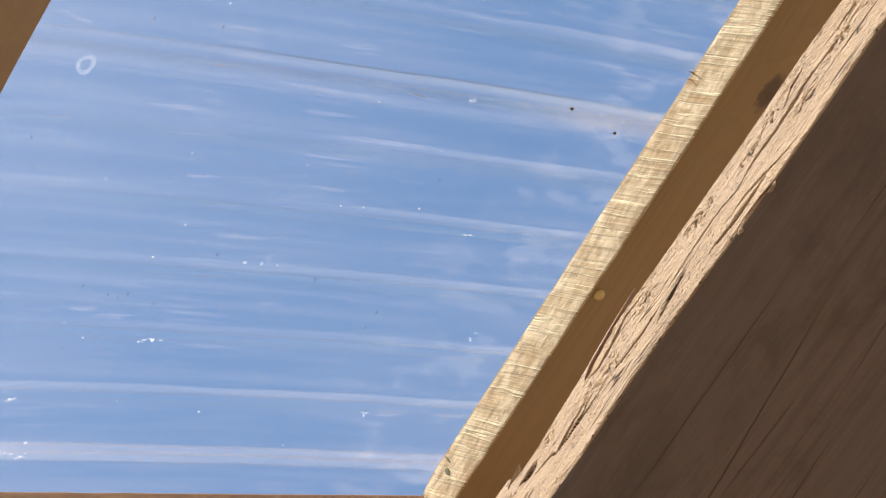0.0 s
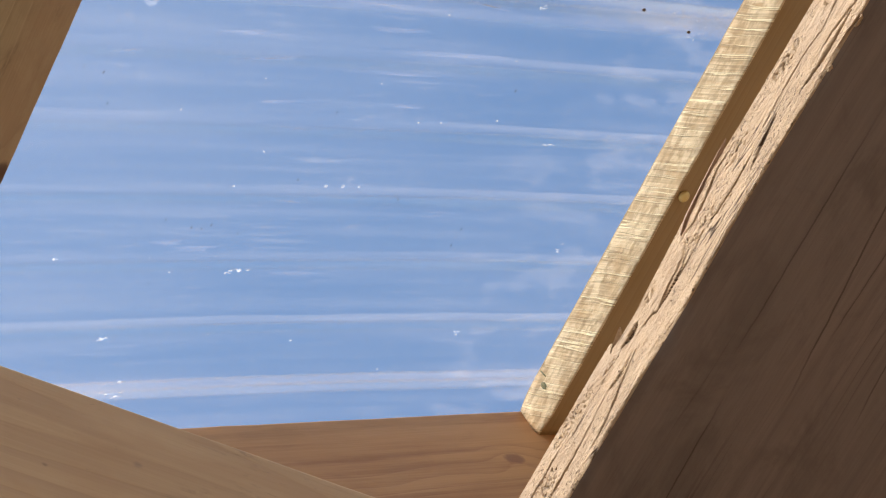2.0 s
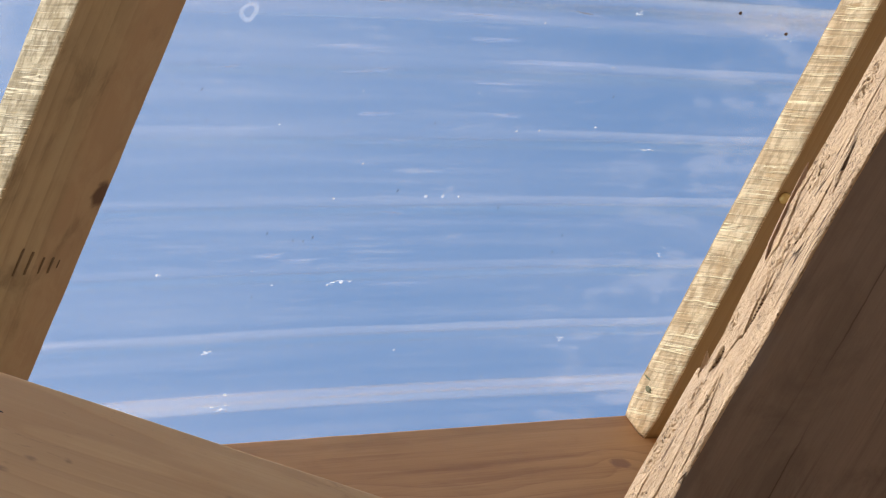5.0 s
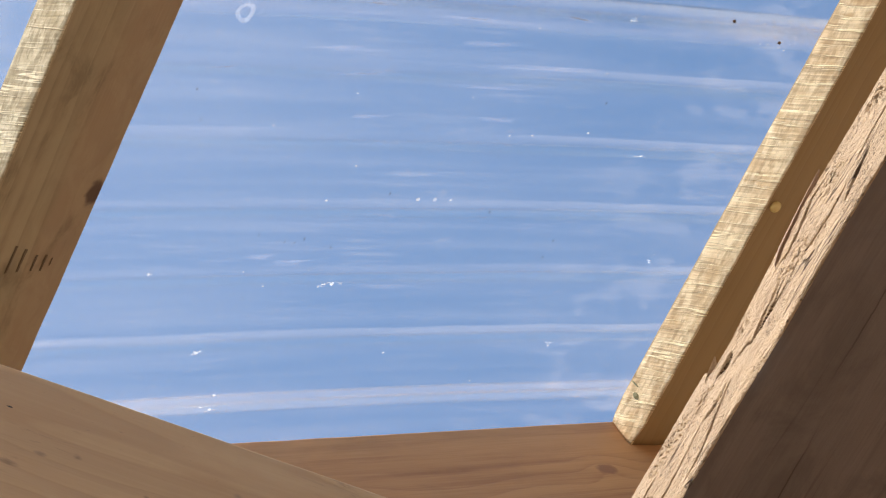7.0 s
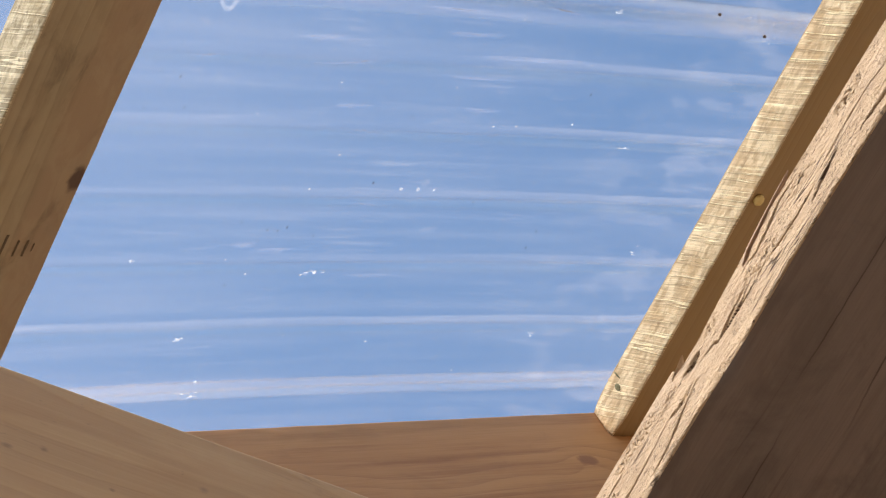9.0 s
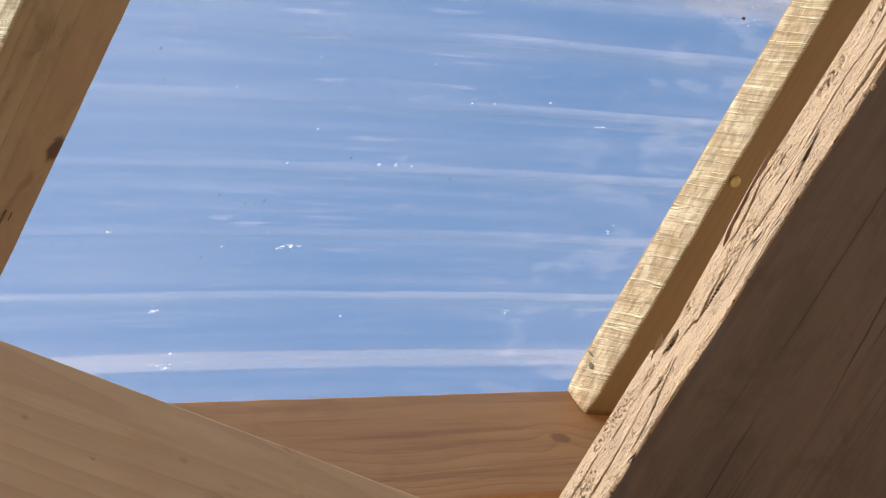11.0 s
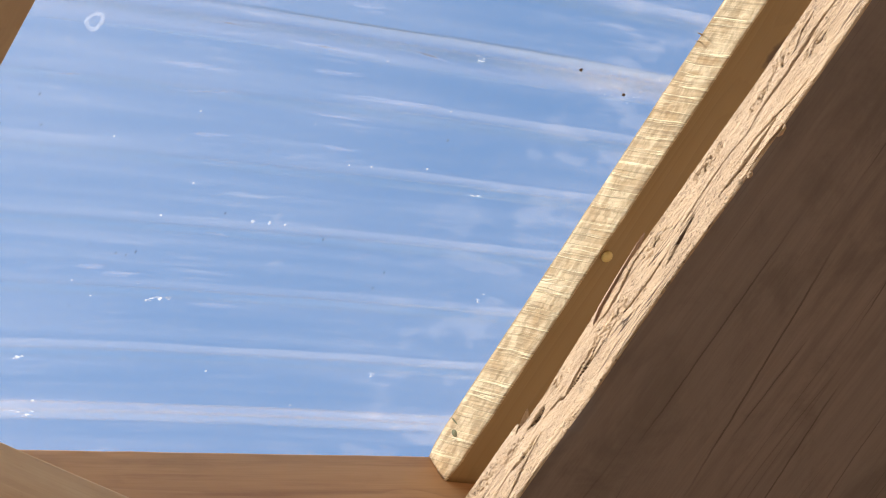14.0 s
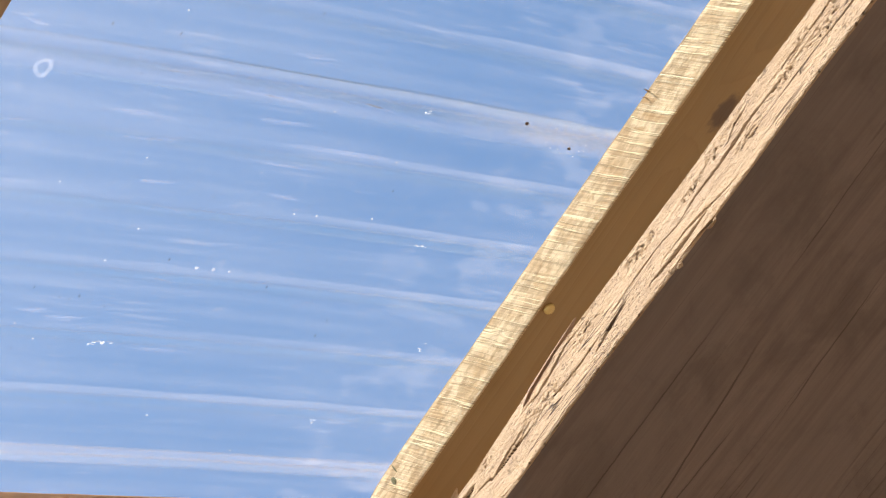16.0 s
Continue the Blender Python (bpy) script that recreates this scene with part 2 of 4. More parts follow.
def weathered(name, light, dark, grey, crack=(0.03, 0.018, 0.011), relief=1.0, rot=0.0, checks=1.0, lean=0.05, run=1.0, hair=0.026, crumb=0.0, soil=0.0, calm=0.0, worms=0.0, depth=0.0014, splits=()):
    """Old timber: open grain, thin checks along the length, patches of eaten pits (rot)."""
    k = Tree(name)
    tc, x, y, z = k.xyz()
    v = k.vec(x, k.math("ADD", y, k.math("MULTIPLY", x, lean)), k.math("ADD", z, k.math("MULTIPLY", x, lean)))
    fibre = k.noise(k.scaled(v, (40, 900, 900)), 1.0, 4.0, 0.65)
    strand = k.noise(k.scaled(v, (14 * run, 210, 210)), 1.0, 5.0, 0.65, 0.2 * run)
    big = k.noise(k.scaled(v, (9 * run, 30, 30)), 1.0, 3.0)
    seam = k.math("ABSOLUTE", k.math("SUBTRACT", k.noise(k.scaled(v, (7 * run, 125, 125)), 1.0, 2.0, 0.5, 0.3 * run), 0.5))
    some = k.ramp(k.noise(k.scaled(v, (14 * run, 60, 60)), 1.0, 2.0), 0.45, 0.60)
    check = k.math("MULTIPLY", k.math("MULTIPLY", k.ramp(seam, hair * 0.25, hair, 1.0, 0.0), some), checks)
    spot = k.noise(k.scaled(v, (560, 700, 700)), 1.0, 3.0, 0.65, 0.3)
    zone = k.ramp(k.noise(k.scaled(v, (26, 62, 62)), 1.0, 3.0, 0.6), 0.50, 0.57)
    pits = k.math("MULTIPLY", k.ramp(spot, 0.575, 0.62), zone)
    sparse = k.ramp(k.noise(k.scaled(v, (210, 480, 480)), 1.0, 2.0), 0.72, 0.76)
    hole = k.math("MULTIPLY", k.math("MAXIMUM", pits, sparse), rot)
    gone = k.math("MAXIMUM", check, hole)
    if worms:                                              # pinholes bored by insects, in patches
        cells = k.node("TexVoronoi", k.scaled(v, (420, 470, 470)))
        cells.inputs["Scale"].default_value = 1.0
        bored = k.ramp(cells.outputs["Distance"], 0.14, 0.26, 1.0, 0.0)
        patch = k.ramp(k.noise(k.scaled(v, (30, 55, 55)), 1.0, 2.0), 0.52, 0.60)
        gone = k.math("MAXIMUM", gone, k.math("MULTIPLY", k.math("MULTIPLY", bored, patch), worms))
    stray = k.math("MULTIPLY", k.math("SUBTRACT", k.noise(k.scaled(tc, (60, 20, 20)), 1.0, 3.0), 0.5), 0.0016)
    for x0, y0, x1, y1, wide, deep in splits:              # single long drying splits
        m = (y1 - y0) / (x1 - x0)
        off = k.math("ABSOLUTE", k.math("ADD", k.math("SUBTRACT", k.math("SUBTRACT", y, y0 - m * x0), k.math("MULTIPLY", x, m)), stray))
        length = k.math("MULTIPLY", k.ramp(x, x0, x0 + 0.3 * (x1 - x0)), k.ramp(x, x1 - 0.3 * (x1 - x0), x1, 1.0, 0.0))
        cut = k.math("MULTIPLY", k.ramp(off, wide * 0.35, wide, 1.0, 0.0), k.math("MULTIPLY", length, deep))
        gone = k.math("MAXIMUM", gone, cut)
    nick = k.math("MULTIPLY", k.ramp(k.noise(k.scaled(v, (75 * run, 800, 800)), 1.0, 2.0, 0.5), 0.62, 0.70), rot)
    col = k.mix(k.ramp(strand, 0.18, 0.62, calm, 1.0), dark, light)
    col = k.mix(k.ramp(big, 0.45, 0.66, 0.0, 0.65), col, grey)
    col = k.mix(k.ramp(fibre, 0.35, 0.6, 0.28 - 0.14 * calm, 0.0), col, dark)
    mottle = k.noise(k.scaled(v, (95, 170, 170)), 1.0, 5.0, 0.7, 0.3)
    col = k.mix(k.ramp(mottle, 0.44, 0.62, 0.0, 0.42 * rot), col, dark)
    if soil:
        dirt = k.noise(k.scaled(tc, (24, 46, 46)), 1.0, 6.0, 0.68, 0.5)
        col = k.mix(k.ramp(dirt, 0.46, 0.66, 0.0, soil), col, tuple(c * 0.62 for c in dark))
    col = k.mix(k.math("MULTIPLY", nick, 0.22), col, tuple(c * 0.55 for c in dark))
    # checks and pits take a dark colour for the shade inside them
    col = k.mix(k.math("MULTIPLY", gone, 0.88), col, crack)
    k.put(k.bsdf.inputs["Base Color"], col)
    k.put(k.bsdf.inputs["Roughness"], 0.9)
    h = k.math("SUBTRACT", k.math("ADD", k.math("MULTIPLY", fibre, 0.8 - 0.7 * calm), k.math("MULTIPLY", strand, 0.4 * (1 - 0.8 * crumb))), k.math("MULTIPLY", gone, 1.3))
    if crumb:
        h = k.math("ADD", h, k.math("MULTIPLY", k.noise(k.scaled(v, (420, 700, 700)), 1.0, 4.0, 0.65), 1.1 * crumb))
    k.put(k.bsdf.inputs["Normal"], k.bump(h, relief, depth))
    return k.mat


def plain(name, a, b, scale, rough=0.9, bump=0.3):
    k = Tree(name)
    tc, x, y, z = k.xyz()
    n = k.noise(tc, scale, 5.0, 0.6)
    fine = k.noise(tc, scale * 22, 3.0)
    k.put(k.bsdf.inputs["Base Color"], k.mix(k.math("ADD", k.math("MULTIPLY", n, 0.7), k.math("MULTIPLY", fine, 0.3)), a, b))
    k.put(k.bsdf.inputs["Roughness"], rough)
    k.put(k.bsdf.inputs["Normal"], k.bump(fine, bump, 0.01))
    return k.mat


def clear_sheet():
    """Clear corrugated plastic with a film of dust: thicker in the valleys, in rain streaks and beside the purlins."""
    k = Tree("dusty_clear_plastic")
    tc, x, y, z = k.xyz()
    wob = k.math("MULTIPLY", k.math("SUBTRACT", k.noise(k.scaled(tc, (5, 8, 0)), 1.0, 2.0), 0.5), 0.006)
    yy = k.math("ADD", y, wob)
    ph = k.math("DIVIDE", k.math("SUBTRACT", yy, RIB_AT), RIB)
    off = k.math("MULTIPLY", k.math("SUBTRACT", k.math("FRACT", k.math("ADD", ph, 0.5)), 0.5), RIB)
    which = k.math("FLOOR", k.math("ADD", ph, 0.5))
    per = k.noise(k.vec(which, 3.7, 0.0), 1.7, 0.0)
    edge = k.ramp(off, -0.0026, -0.0010)
    tail = k.math("POWER", k.ramp(off, -0.001, 0.0135, 1.0, 0.0), 1.4)
    line = k.math("MULTIPLY", edge, tail)
    along = k.noise(k.scaled(tc, (3.0, 14, 0)), 1.0, 3.0)
    near_purlin = k.ramp(x, -0.42, -0.02, 0.15, 1.0)
    line = k.math("MULTIPLY", line, k.math("MULTIPLY", k.ramp(k.math("ADD", along, k.math("MULTIPLY", per, 0.5)), 0.40, 0.95), k.math("ADD", near_purlin, 0.25)))
    # two side laps, where two sheets lie on one another: dust held between them, a dark dirt line along the edge
    lap_a = k.math("MULTIPLY", k.ramp(yy, -0.0475, -0.0440), k.ramp(yy, -0.0215, -0.0155, 1.0, 0.0))
    lap_b = k.math("MULTIPLY", k.ramp(yy, -0.4372, -0.4362), k.ramp(yy, -0.4330, -0.4270, 1.0, 0.0))
    lap_b = k.math("MULTIPLY", lap_b, k.ramp(x, -0.60, -0.10, 0.10, 1.0))
    dirt_b = k.math("MULTIPLY", k.math("MULTIPLY", k.ramp(yy, -0.4392, -0.4380), k.ramp(yy, -0.4372, -0.4362, 1.0, 0.0)),
                    k.math("MULTIPLY", k.ramp(x, -0.72, -0.40), k.ramp(x, -0.16, -0.04, 1.0, 0.25)))
    lap_c = k.math("MULTIPLY", k.ramp(yy, -0.1100, -0.1080), k.ramp(yy, -0.103, -0.097, 1.0, 0.0))
    not_lap = k.ramp(yy, -0.050, -0.047, 1.0, 0.12)
    double = k.math("MULTIPLY", k.ramp(yy, -0.4385, -0.4365), k.ramp(yy, -0.400, -0.396, 1.0, 0.0))
    line = k.math("MULTIPLY", k.math("MULTIPLY", line, not_lap), k.math("SUBTRACT", 1.0, k.math("MULTIPLY", double, 0.75)))
    streak = k.noise(k.scaled(tc, (11, 210, 0)), 1.0, 6.0, 0.68, 0.4)
    where = k.noise(k.scaled(tc, (7, 13, 0)), 1.0, 3.0)
    streaks = k.math("MULTIPLY", k.ramp(streak, 0.50, 0.70), k.ramp(where, 0.45, 0.66))
    thin = k.ramp(k.noise(k.scaled(tc, (2.2, 70, 0)), 1.0, 4.0, 0.6), 0.35, 0.8)
    cloud = k.noise(k.scaled(tc, (13, 40, 0)), 1.0, 4.0, 0.55)
    clouds = k.math("MULTIPLY", k.ramp(cloud, 0.50, 0.60), k.ramp(x, -0.22, -0.04))
    far_cloud = k.math("MULTIPLY", k.ramp(k.noise(k.scaled(tc, (17, 15, 0)), 1.0, 3.0, 0.5, 0.6), 0.47, 0.54), k.ramp(x, -0.84, -0.80, 1.0, 0.0))
    veil = k.ramp(k.noise(k.scaled(tc, (2.0, 3.0, 0)), 1.0, 2.0), 0.3, 0.75)
    grain_y = k.math("MULTIPLY", k.ramp(yy, -0.436, -0.430), k.ramp(yy, -0.410, -0.395, 1.0, 0.0))
    dotty = k.ramp(k.noise(k.scaled(tc, (260, 260, 0)), 1.0, 3.0, 0.6), 0.48, 0.68)
    crust = k.math("MULTIPLY", k.math("MULTIPLY", grain_y, k.ramp(x, -0.24, -0.02)), k.math("ADD", 0.4, dotty))
    fine_dust = k.ramp(k.noise(k.scaled(tc, (90, 130, 0)), 1.0, 4.0, 0.7), 0.45, 0.75)
    scuff = k.math("MULTIPLY", k.ramp(k.noise(k.scaled(tc, (22, 90, 0)), 1.0, 5.0, 0.7, 0.5), 0.60, 0.70), k.ramp(k.noise(k.scaled(tc, (8, 10, 2)), 1.0, 2.0), 0.50, 0.62))
    hairs = k.math("MULTIPLY", k.ramp(k.noise(k.scaled(tc, (24, 560, 0)), 1.0, 4.0, 0.65, 0.6), 0.58, 0.68), k.ramp(k.noise(k.scaled(tc, (9, 20, 5)), 1.0, 3.0), 0.46, 0.60))
    beads = k.ramp(k.noise(k.scaled(tc, (420, 520, 0)), 1.0, 1.0), 0.73, 0.78)
    low = k.ramp(x, -0.80, -0.20, 1.0, 0.0)                   # paler film down the slope, painted in for the brighter sky there
    d = k.math("ADD", 0.042, k.math("MULTIPLY", line, 0.13))
    for term, amount in ((lap_a, 0.045), (lap_b, 0.085), (dirt_b, 0.20), (lap_c, 0.07), (streaks, 0.13), (thin, 0.08), (crust, 0.30), (hairs, 0.09), (beads, 0.16), (low, 0.085), (fine_dust, 0.035), (scuff, 0.14), (clouds, 0.09), (far_cloud, 0.16), (veil, 0.05)):
        d = k.math("ADD", d, k.math("MULTIPLY", term, amount))
    d = k.math("MULTIPLY", d, k.math("SUBTRACT", 1.0, k.math("MULTIPLY", double, 0.40)))       # each of two sheets has less
    d = k.math("MINIMUM", k.math("MULTIPLY", d, 0.5), 0.9)      # two faces share the film
    twice = k.math("MAXIMUM", double, k.math("MULTIPLY", k.ramp(yy, -0.0465, -0.0450), k.ramp(yy, -0.0170, -0.0160, 1.0, 0.0)))
    clear = k.node("BsdfTransparent", k.mix(twice, (0.895, 0.965, 0.984), (0.955, 0.982, 0.991))).outputs[0]
    tint = k.mix(k.math("MULTIPLY", lap_b, 0.6), k.mix(k.math("MULTIPLY", crust, 0.8, clamp=True), (0.86, 0.785, 0.80), (0.62, 0.47, 0.36)), (0.74, 0.68, 0.58))
    tint = k.mix(dirt_b, tint, (0.20, 0.17, 0.13))
    dust = k.node("BsdfTranslucent", tint).outputs[0]
    dull = k.node("BsdfDiffuse", k.mix(0.5, tint, (0.72, 0.72, 0.72))).outputs[0]
    film = k.node("MixShader", 0.45, dust, dull).outputs[0]
    body = k.node("MixShader", d, clear, film).outputs[0]
    gloss = k.node("BsdfGlossy", (1, 1, 1), 0.12).outputs[0]
    facing = k.node("LayerWeight", 0.08).outputs["Fresnel"]
    fin = k.node("MixShader", k.math("MULTIPLY", facing, 0.12), body, gloss).outputs[0]
    k.t.links.new(fin, k.out.inputs["Surface"])
    return k.mat


# ---- mesh helpers ----
def part(name, bm, material, parent=None, label=""):
    me = bpy.data.meshes.new(name)
    bm.to_mesh(me)
    bm.free()
    for m in material if isinstance(material, (list, tuple)) else [material]:
        me.materials.append(m)
    ob = new(name, me)
    ob.parent = parent
    return tagged(ob, label)


def empty(name, m, label, category, group="", kind=""):
    ob = new(name)
    ob.matrix_world = m
    ob.empty_display_size = 0.05
    return tagged(ob, label, category, group, kind)


def section(w, t, r, fine):
    """Points round a board's cross-section, (y, z, side): side 0 y=0, 1 z=t, 2 y=w, 3 z=0. fine: spacing on each side."""
    pts = []
    corners = (((0, 0), (0, t)), ((0, t), (w, t)), ((w, t), (w, 0)), ((w, 0), (0, 0)))
    for side, ((y0, z0), (y1, z1)) in enumerate(corners):
        L = math.hypot(y1 - y0, z1 - z0)
        uy, uz = (y1 - y0) / L, (z1 - z0) / L
        n = max(1, round((L - 2 * r) / fine[side]))
        for i in range(n + 1):
            s = r + (L - 2 * r) * i / n
            pts.append((y0 + uy * s, z0 + uz * s, side))
        # rounded corner between this side and the next
        vy, vz = corners[(side + 1) % 4][1][0] - y1, corners[(side + 1) % 4][1][1] - z1
        vl = math.hypot(vy, vz)
        vy, vz = vy / vl, vz / vl
        cy, cz = y1 - uy * r + vy * r, z1 - uz * r + vz * r
        for a in (30, 60):
            ca, sa = math.cos(radians(a)), math.sin(radians(a))
            pts.append((cy - vy * r * ca + uy * r * sa, cz - vz * r * ca + uz * r * sa, side))
    return pts


def board(L, w, t, r=0.0025, step=0.02, fine=(0.02, 0.03, 0.02, 0.03), push=None, rough_side=None, seed=0.0, dense=None):
    """A length of timber along local x, 0..L; y 0..w, z 0..t. dense: (from, to, step) of a stretch with more detail. push(x, y, z, side) gives an offset (dy, dz)."""
    pts = section(w, t, r, fine)
    n = len(pts)
    nx = max(2, round(L / step))
    xs = [L * i / nx for i in range(nx + 1)]
    if dense:
        m = round((dense[1] - dense[0]) / dense[2])
        xs = [x for x in xs if x < dense[0] - 1e-4 or x > dense[1] + 1e-4] + [dense[0] + (dense[1] - dense[0]) * i / m for i in range(m + 1)]
        xs.sort()
        nx = len(xs) - 1
    verts, faces, sides = [], [], []
    for x in xs:
        bow = 0.0012 * math.sin(x * 2.1 + seed)
        for y, z, side in pts:
            dy, dz = (0, 0) if push is None else push(x, y, z, side)
            e = noise.noise((x * 30 + seed, y * 60, z * 60)) * 0.0003
            verts.append((x, y + dy + bow + e, z + dz + e))
    for i in range(nx):
        for j in range(n):
            a, b = i * n + j, i * n + (j + 1) % n
            faces.append((a, b, b + n, a + n))
            sides.append(pts[j][2])
    faces.append(tuple(range(n))[::-1])
    faces.append(tuple(nx * n + j for j in range(n)))
    sides += [4, 4]
    me = bpy.data.meshes.new("board")
    me.from_pydata(verts, [], faces)
    bm = bmesh.new()
    bm.from_mesh(me)
    bpy.data.meshes.remove(me)
    bmesh.ops.recalc_face_normals(bm, faces=bm.faces)
    bm.faces.ensure_lookup_table()
    for f, s in zip(bm.faces, sides):
        f.smooth = s < 4
        f.material_index = 1 if rough_side is not None and s in rough_side else 0
    return bm


def blob(bm, at, size, seed=0.0, sub=1):
    """A lumpy droplet or crumb."""
    made = bmesh.ops.create_icosphere(bm, subdivisions=sub, radius=1.0)["verts"]
    for v in made:
        d = 1 + 0.35 * noise.noise(v.co * 1.7 + Vector((seed, seed * 0.7, 0)))
        v.co = Vector((at[0] + v.co.x * size[0] * d, at[1] + v.co.y * size[1] * d, at[2] + v.co.z * size[2] * d))


def frame_of(origin, ax, ay):
    """A pose with local x along ax, y along ay."""
    ax, ay = Vector(ax).normalized(), Vector(ay).normalized()
    az = ax.cross(ay)
    m = Matrix((ax, ay, az)).transposed().to_4x4()
    m.translation = origin
    return m


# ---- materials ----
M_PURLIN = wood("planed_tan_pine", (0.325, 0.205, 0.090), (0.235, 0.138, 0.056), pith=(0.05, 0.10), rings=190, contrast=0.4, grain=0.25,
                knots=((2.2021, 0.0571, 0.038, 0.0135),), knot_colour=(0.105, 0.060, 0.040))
M_PURLIN_B = wood("planed_brown_pine", (0.385, 0.305, 0.200), (0.235, 0.172, 0.112), pith=(0.07, 0.085), rings=120, contrast=0.75, streaky=0.35, smudge=0.55, heart=(0.040, 0.062, (0.335, 0.222, 0.148)),
                  knots=((2.424, 0.083, 0.040, 0.0085), (2.485, 0.0125, 0.038, 0.0040)), knot_colour=(0.075, 0.035, 0.025))
# rough-sawn edges: paler wood, with part of their sunlight put into the colour
M_SAWN = rough_sawn("sunlit_rough_sawn_edge", (0.80, 0.64, 0.435), (0.56, 0.39, 0.225), stains=((2.222, 0.006, 0.006), (2.228, 0.022, 0.007), (2.246, 0.016, 0.004)))
M_SAWN_B = rough_sawn("sunlit_grey_rough_sawn_edge", (0.70, 0.615, 0.455), (0.44, 0.355, 0.225), scale=0.9, ragged=0.85)
M_RAFTER = wood("orange_brown_fir", (0.50, 0.248, 0.098), (0.265, 0.098, 0.034), pith=(0.02, 0.11), rings=150, contrast=0.5, wander=0.05, streaky=0.5, grain=0.5, smudge=0.15,
                knots=((1.9421, 0.0648, 0.0, 0.008),), tone=(0.42, 0.195, 0.075), knot_colour=(0.27, 0.115, 0.055))
M_TIE = wood("tan_pine_beam", (0.605, 0.382, 0.186), (0.385, 0.210, 0.092), pith=(0.24, 0.03), rings=62, contrast=0.52, wander=0.10, streaky=0.20, grain=0.10, flecks=0.5, scuffs=0.45,
             knots=((1.3401, 0.0932, 0.0, 0.0030, 0.28), (1.4150, 0.0605, 0.0, 0.0042, 0.30)),
             tone=(0.49, 0.300, 0.148), knot_colour=(0.25, 0.155, 0.09), holes=((1.4165, 0.0605, 0.0, 0.0020, 0.30), (1.2914, 0.0231, 0.0, 0.0006, 0.5)),
             marks=((1.3688, 0.0629, 0.0, 0.0034, 0.8, (0.25, 0.17, 0.085)), (1.3020, 0.0872, 0.0, 0.0030, 0.22, (0.22, 0.19, 0.10)), (1.3220, 0.0890, 0.0, 0.0026, 0.25, (0.20, 0.19, 0.09)),
                    (1.2938, 0.0536, 0.0, 0.0016, 0.45, (0.16, 0.09, 0.05)), (1.3036, 0.0430, 0.0, 0.0013, 0.6, (0.22, 0.13, 0.08)), (1.3156, 0.0385, 0.0, 0.0015, 0.9, (0.17, 0.10, 0.06)),
                    (1.3392, 0.0474, 0.0, 0.0010, 0.9, (0.20, 0.11, 0.06)), (1.3694, 0.0300, 0.0, 0.0016, 0.8, (0.27, 0.17, 0.10)), (1.2700, 0.0488, 0.0, 0.0016, 0.20, (0.17, 0.11, 0.06)),
                    (1.2650, 0.0120, 0.0, 0.0016, 0.30, (0.20, 0.14, 0.07))))
M_OLD = weathered("weathered_plank_edge", (0.635, 0.460, 0.305), (0.30, 0.19, 0.115), (0.52, 0.385, 0.285), crack=(0.075, 0.040, 0.024), rot=0.6, depth=0.0030, lean=0.012, hair=0.012, crumb=0.8, calm=0.55, worms=0.6)
# same plank from below: its shade is put into a darker, greyer colour
M_OLD_SHADED = weathered("weathered_shaded_underside", (0.215, 0.173, 0.166), (0.138, 0.109, 0.104), (0.184, 0.153, 0.149), crack=(0.030, 0.022, 0.020), relief=0.35, checks=0.35, lean=0.0, run=0.3, hair=0.012, soil=0.4,
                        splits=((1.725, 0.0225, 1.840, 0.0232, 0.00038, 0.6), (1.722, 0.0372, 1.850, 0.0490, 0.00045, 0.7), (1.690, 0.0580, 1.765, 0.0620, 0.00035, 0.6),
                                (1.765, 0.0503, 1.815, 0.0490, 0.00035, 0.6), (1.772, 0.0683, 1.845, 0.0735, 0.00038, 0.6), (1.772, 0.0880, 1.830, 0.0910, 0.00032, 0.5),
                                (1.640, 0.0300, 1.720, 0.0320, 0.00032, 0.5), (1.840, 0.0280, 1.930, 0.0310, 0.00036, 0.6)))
# split wood, with the shade inside cracks and hollows put into its colour
M_CRACK_SHADE = weathered("shaded_split_wood", (0.19, 0.115, 0.068), (0.085, 0.05, 0.03), (0.14, 0.09, 0.058))
# sliver turned from the sun: its shade is put into a browner colour
M_SLIVER = weathered("shaded_torn_sliver", (0.40, 0.275, 0.20), (0.24, 0.155, 0.11), (0.34, 0.235, 0.18), hair=0.012)
M_SHEET = clear_sheet()


def milky(name, colour, clear):
    """A thin dried film that lets light through."""
    k = Tree(name)
    tc, x, y, z = k.xyz()
    lit = k.node("MixShader", 0.5, k.node("BsdfTranslucent", colour).outputs[0], k.node("BsdfDiffuse", colour).outputs[0]).outputs[0]
    see = k.node("BsdfTransparent", (0.97, 0.98, 1.0)).outputs[0]
    f = k.math("MULTIPLY", k.ramp(k.noise(tc, 420.0, 3.0), 0.3, 0.7, 0.5, 1.0), clear)
    k.t.links.new(k.node("MixShader", f, see, lit).outputs[0], k.out.inputs["Surface"])
    return k.mat


M_WHITE = milky("dried_white_splash", (0.88, 0.91, 0.95), 0.36)
M_GRIT = milky("dark_grit", (0.13, 0.14, 0.17), 0.34)
M_CRUMB = plain("brown_dirt", (0.07, 0.045, 0.03), (0.16, 0.10, 0.06), 500)
M_RESIN = plain("yellowed_resin", (0.68, 0.48, 0.17), (0.80, 0.60, 0.26), 160, 0.22)
M_INK = plain("faded_ink", (0.105, 0.074, 0.050), (0.17, 0.12, 0.08), 300, 0.85)
M_WALL = plain("bare_boarded_wall", (0.33, 0.26, 0.19), (0.42, 0.34, 0.25), 2.0)
M_GROUND = plain("dry_earth_and_grass", (0.25, 0.175, 0.105), (0.36, 0.26, 0.165), 1.3, 0.95)

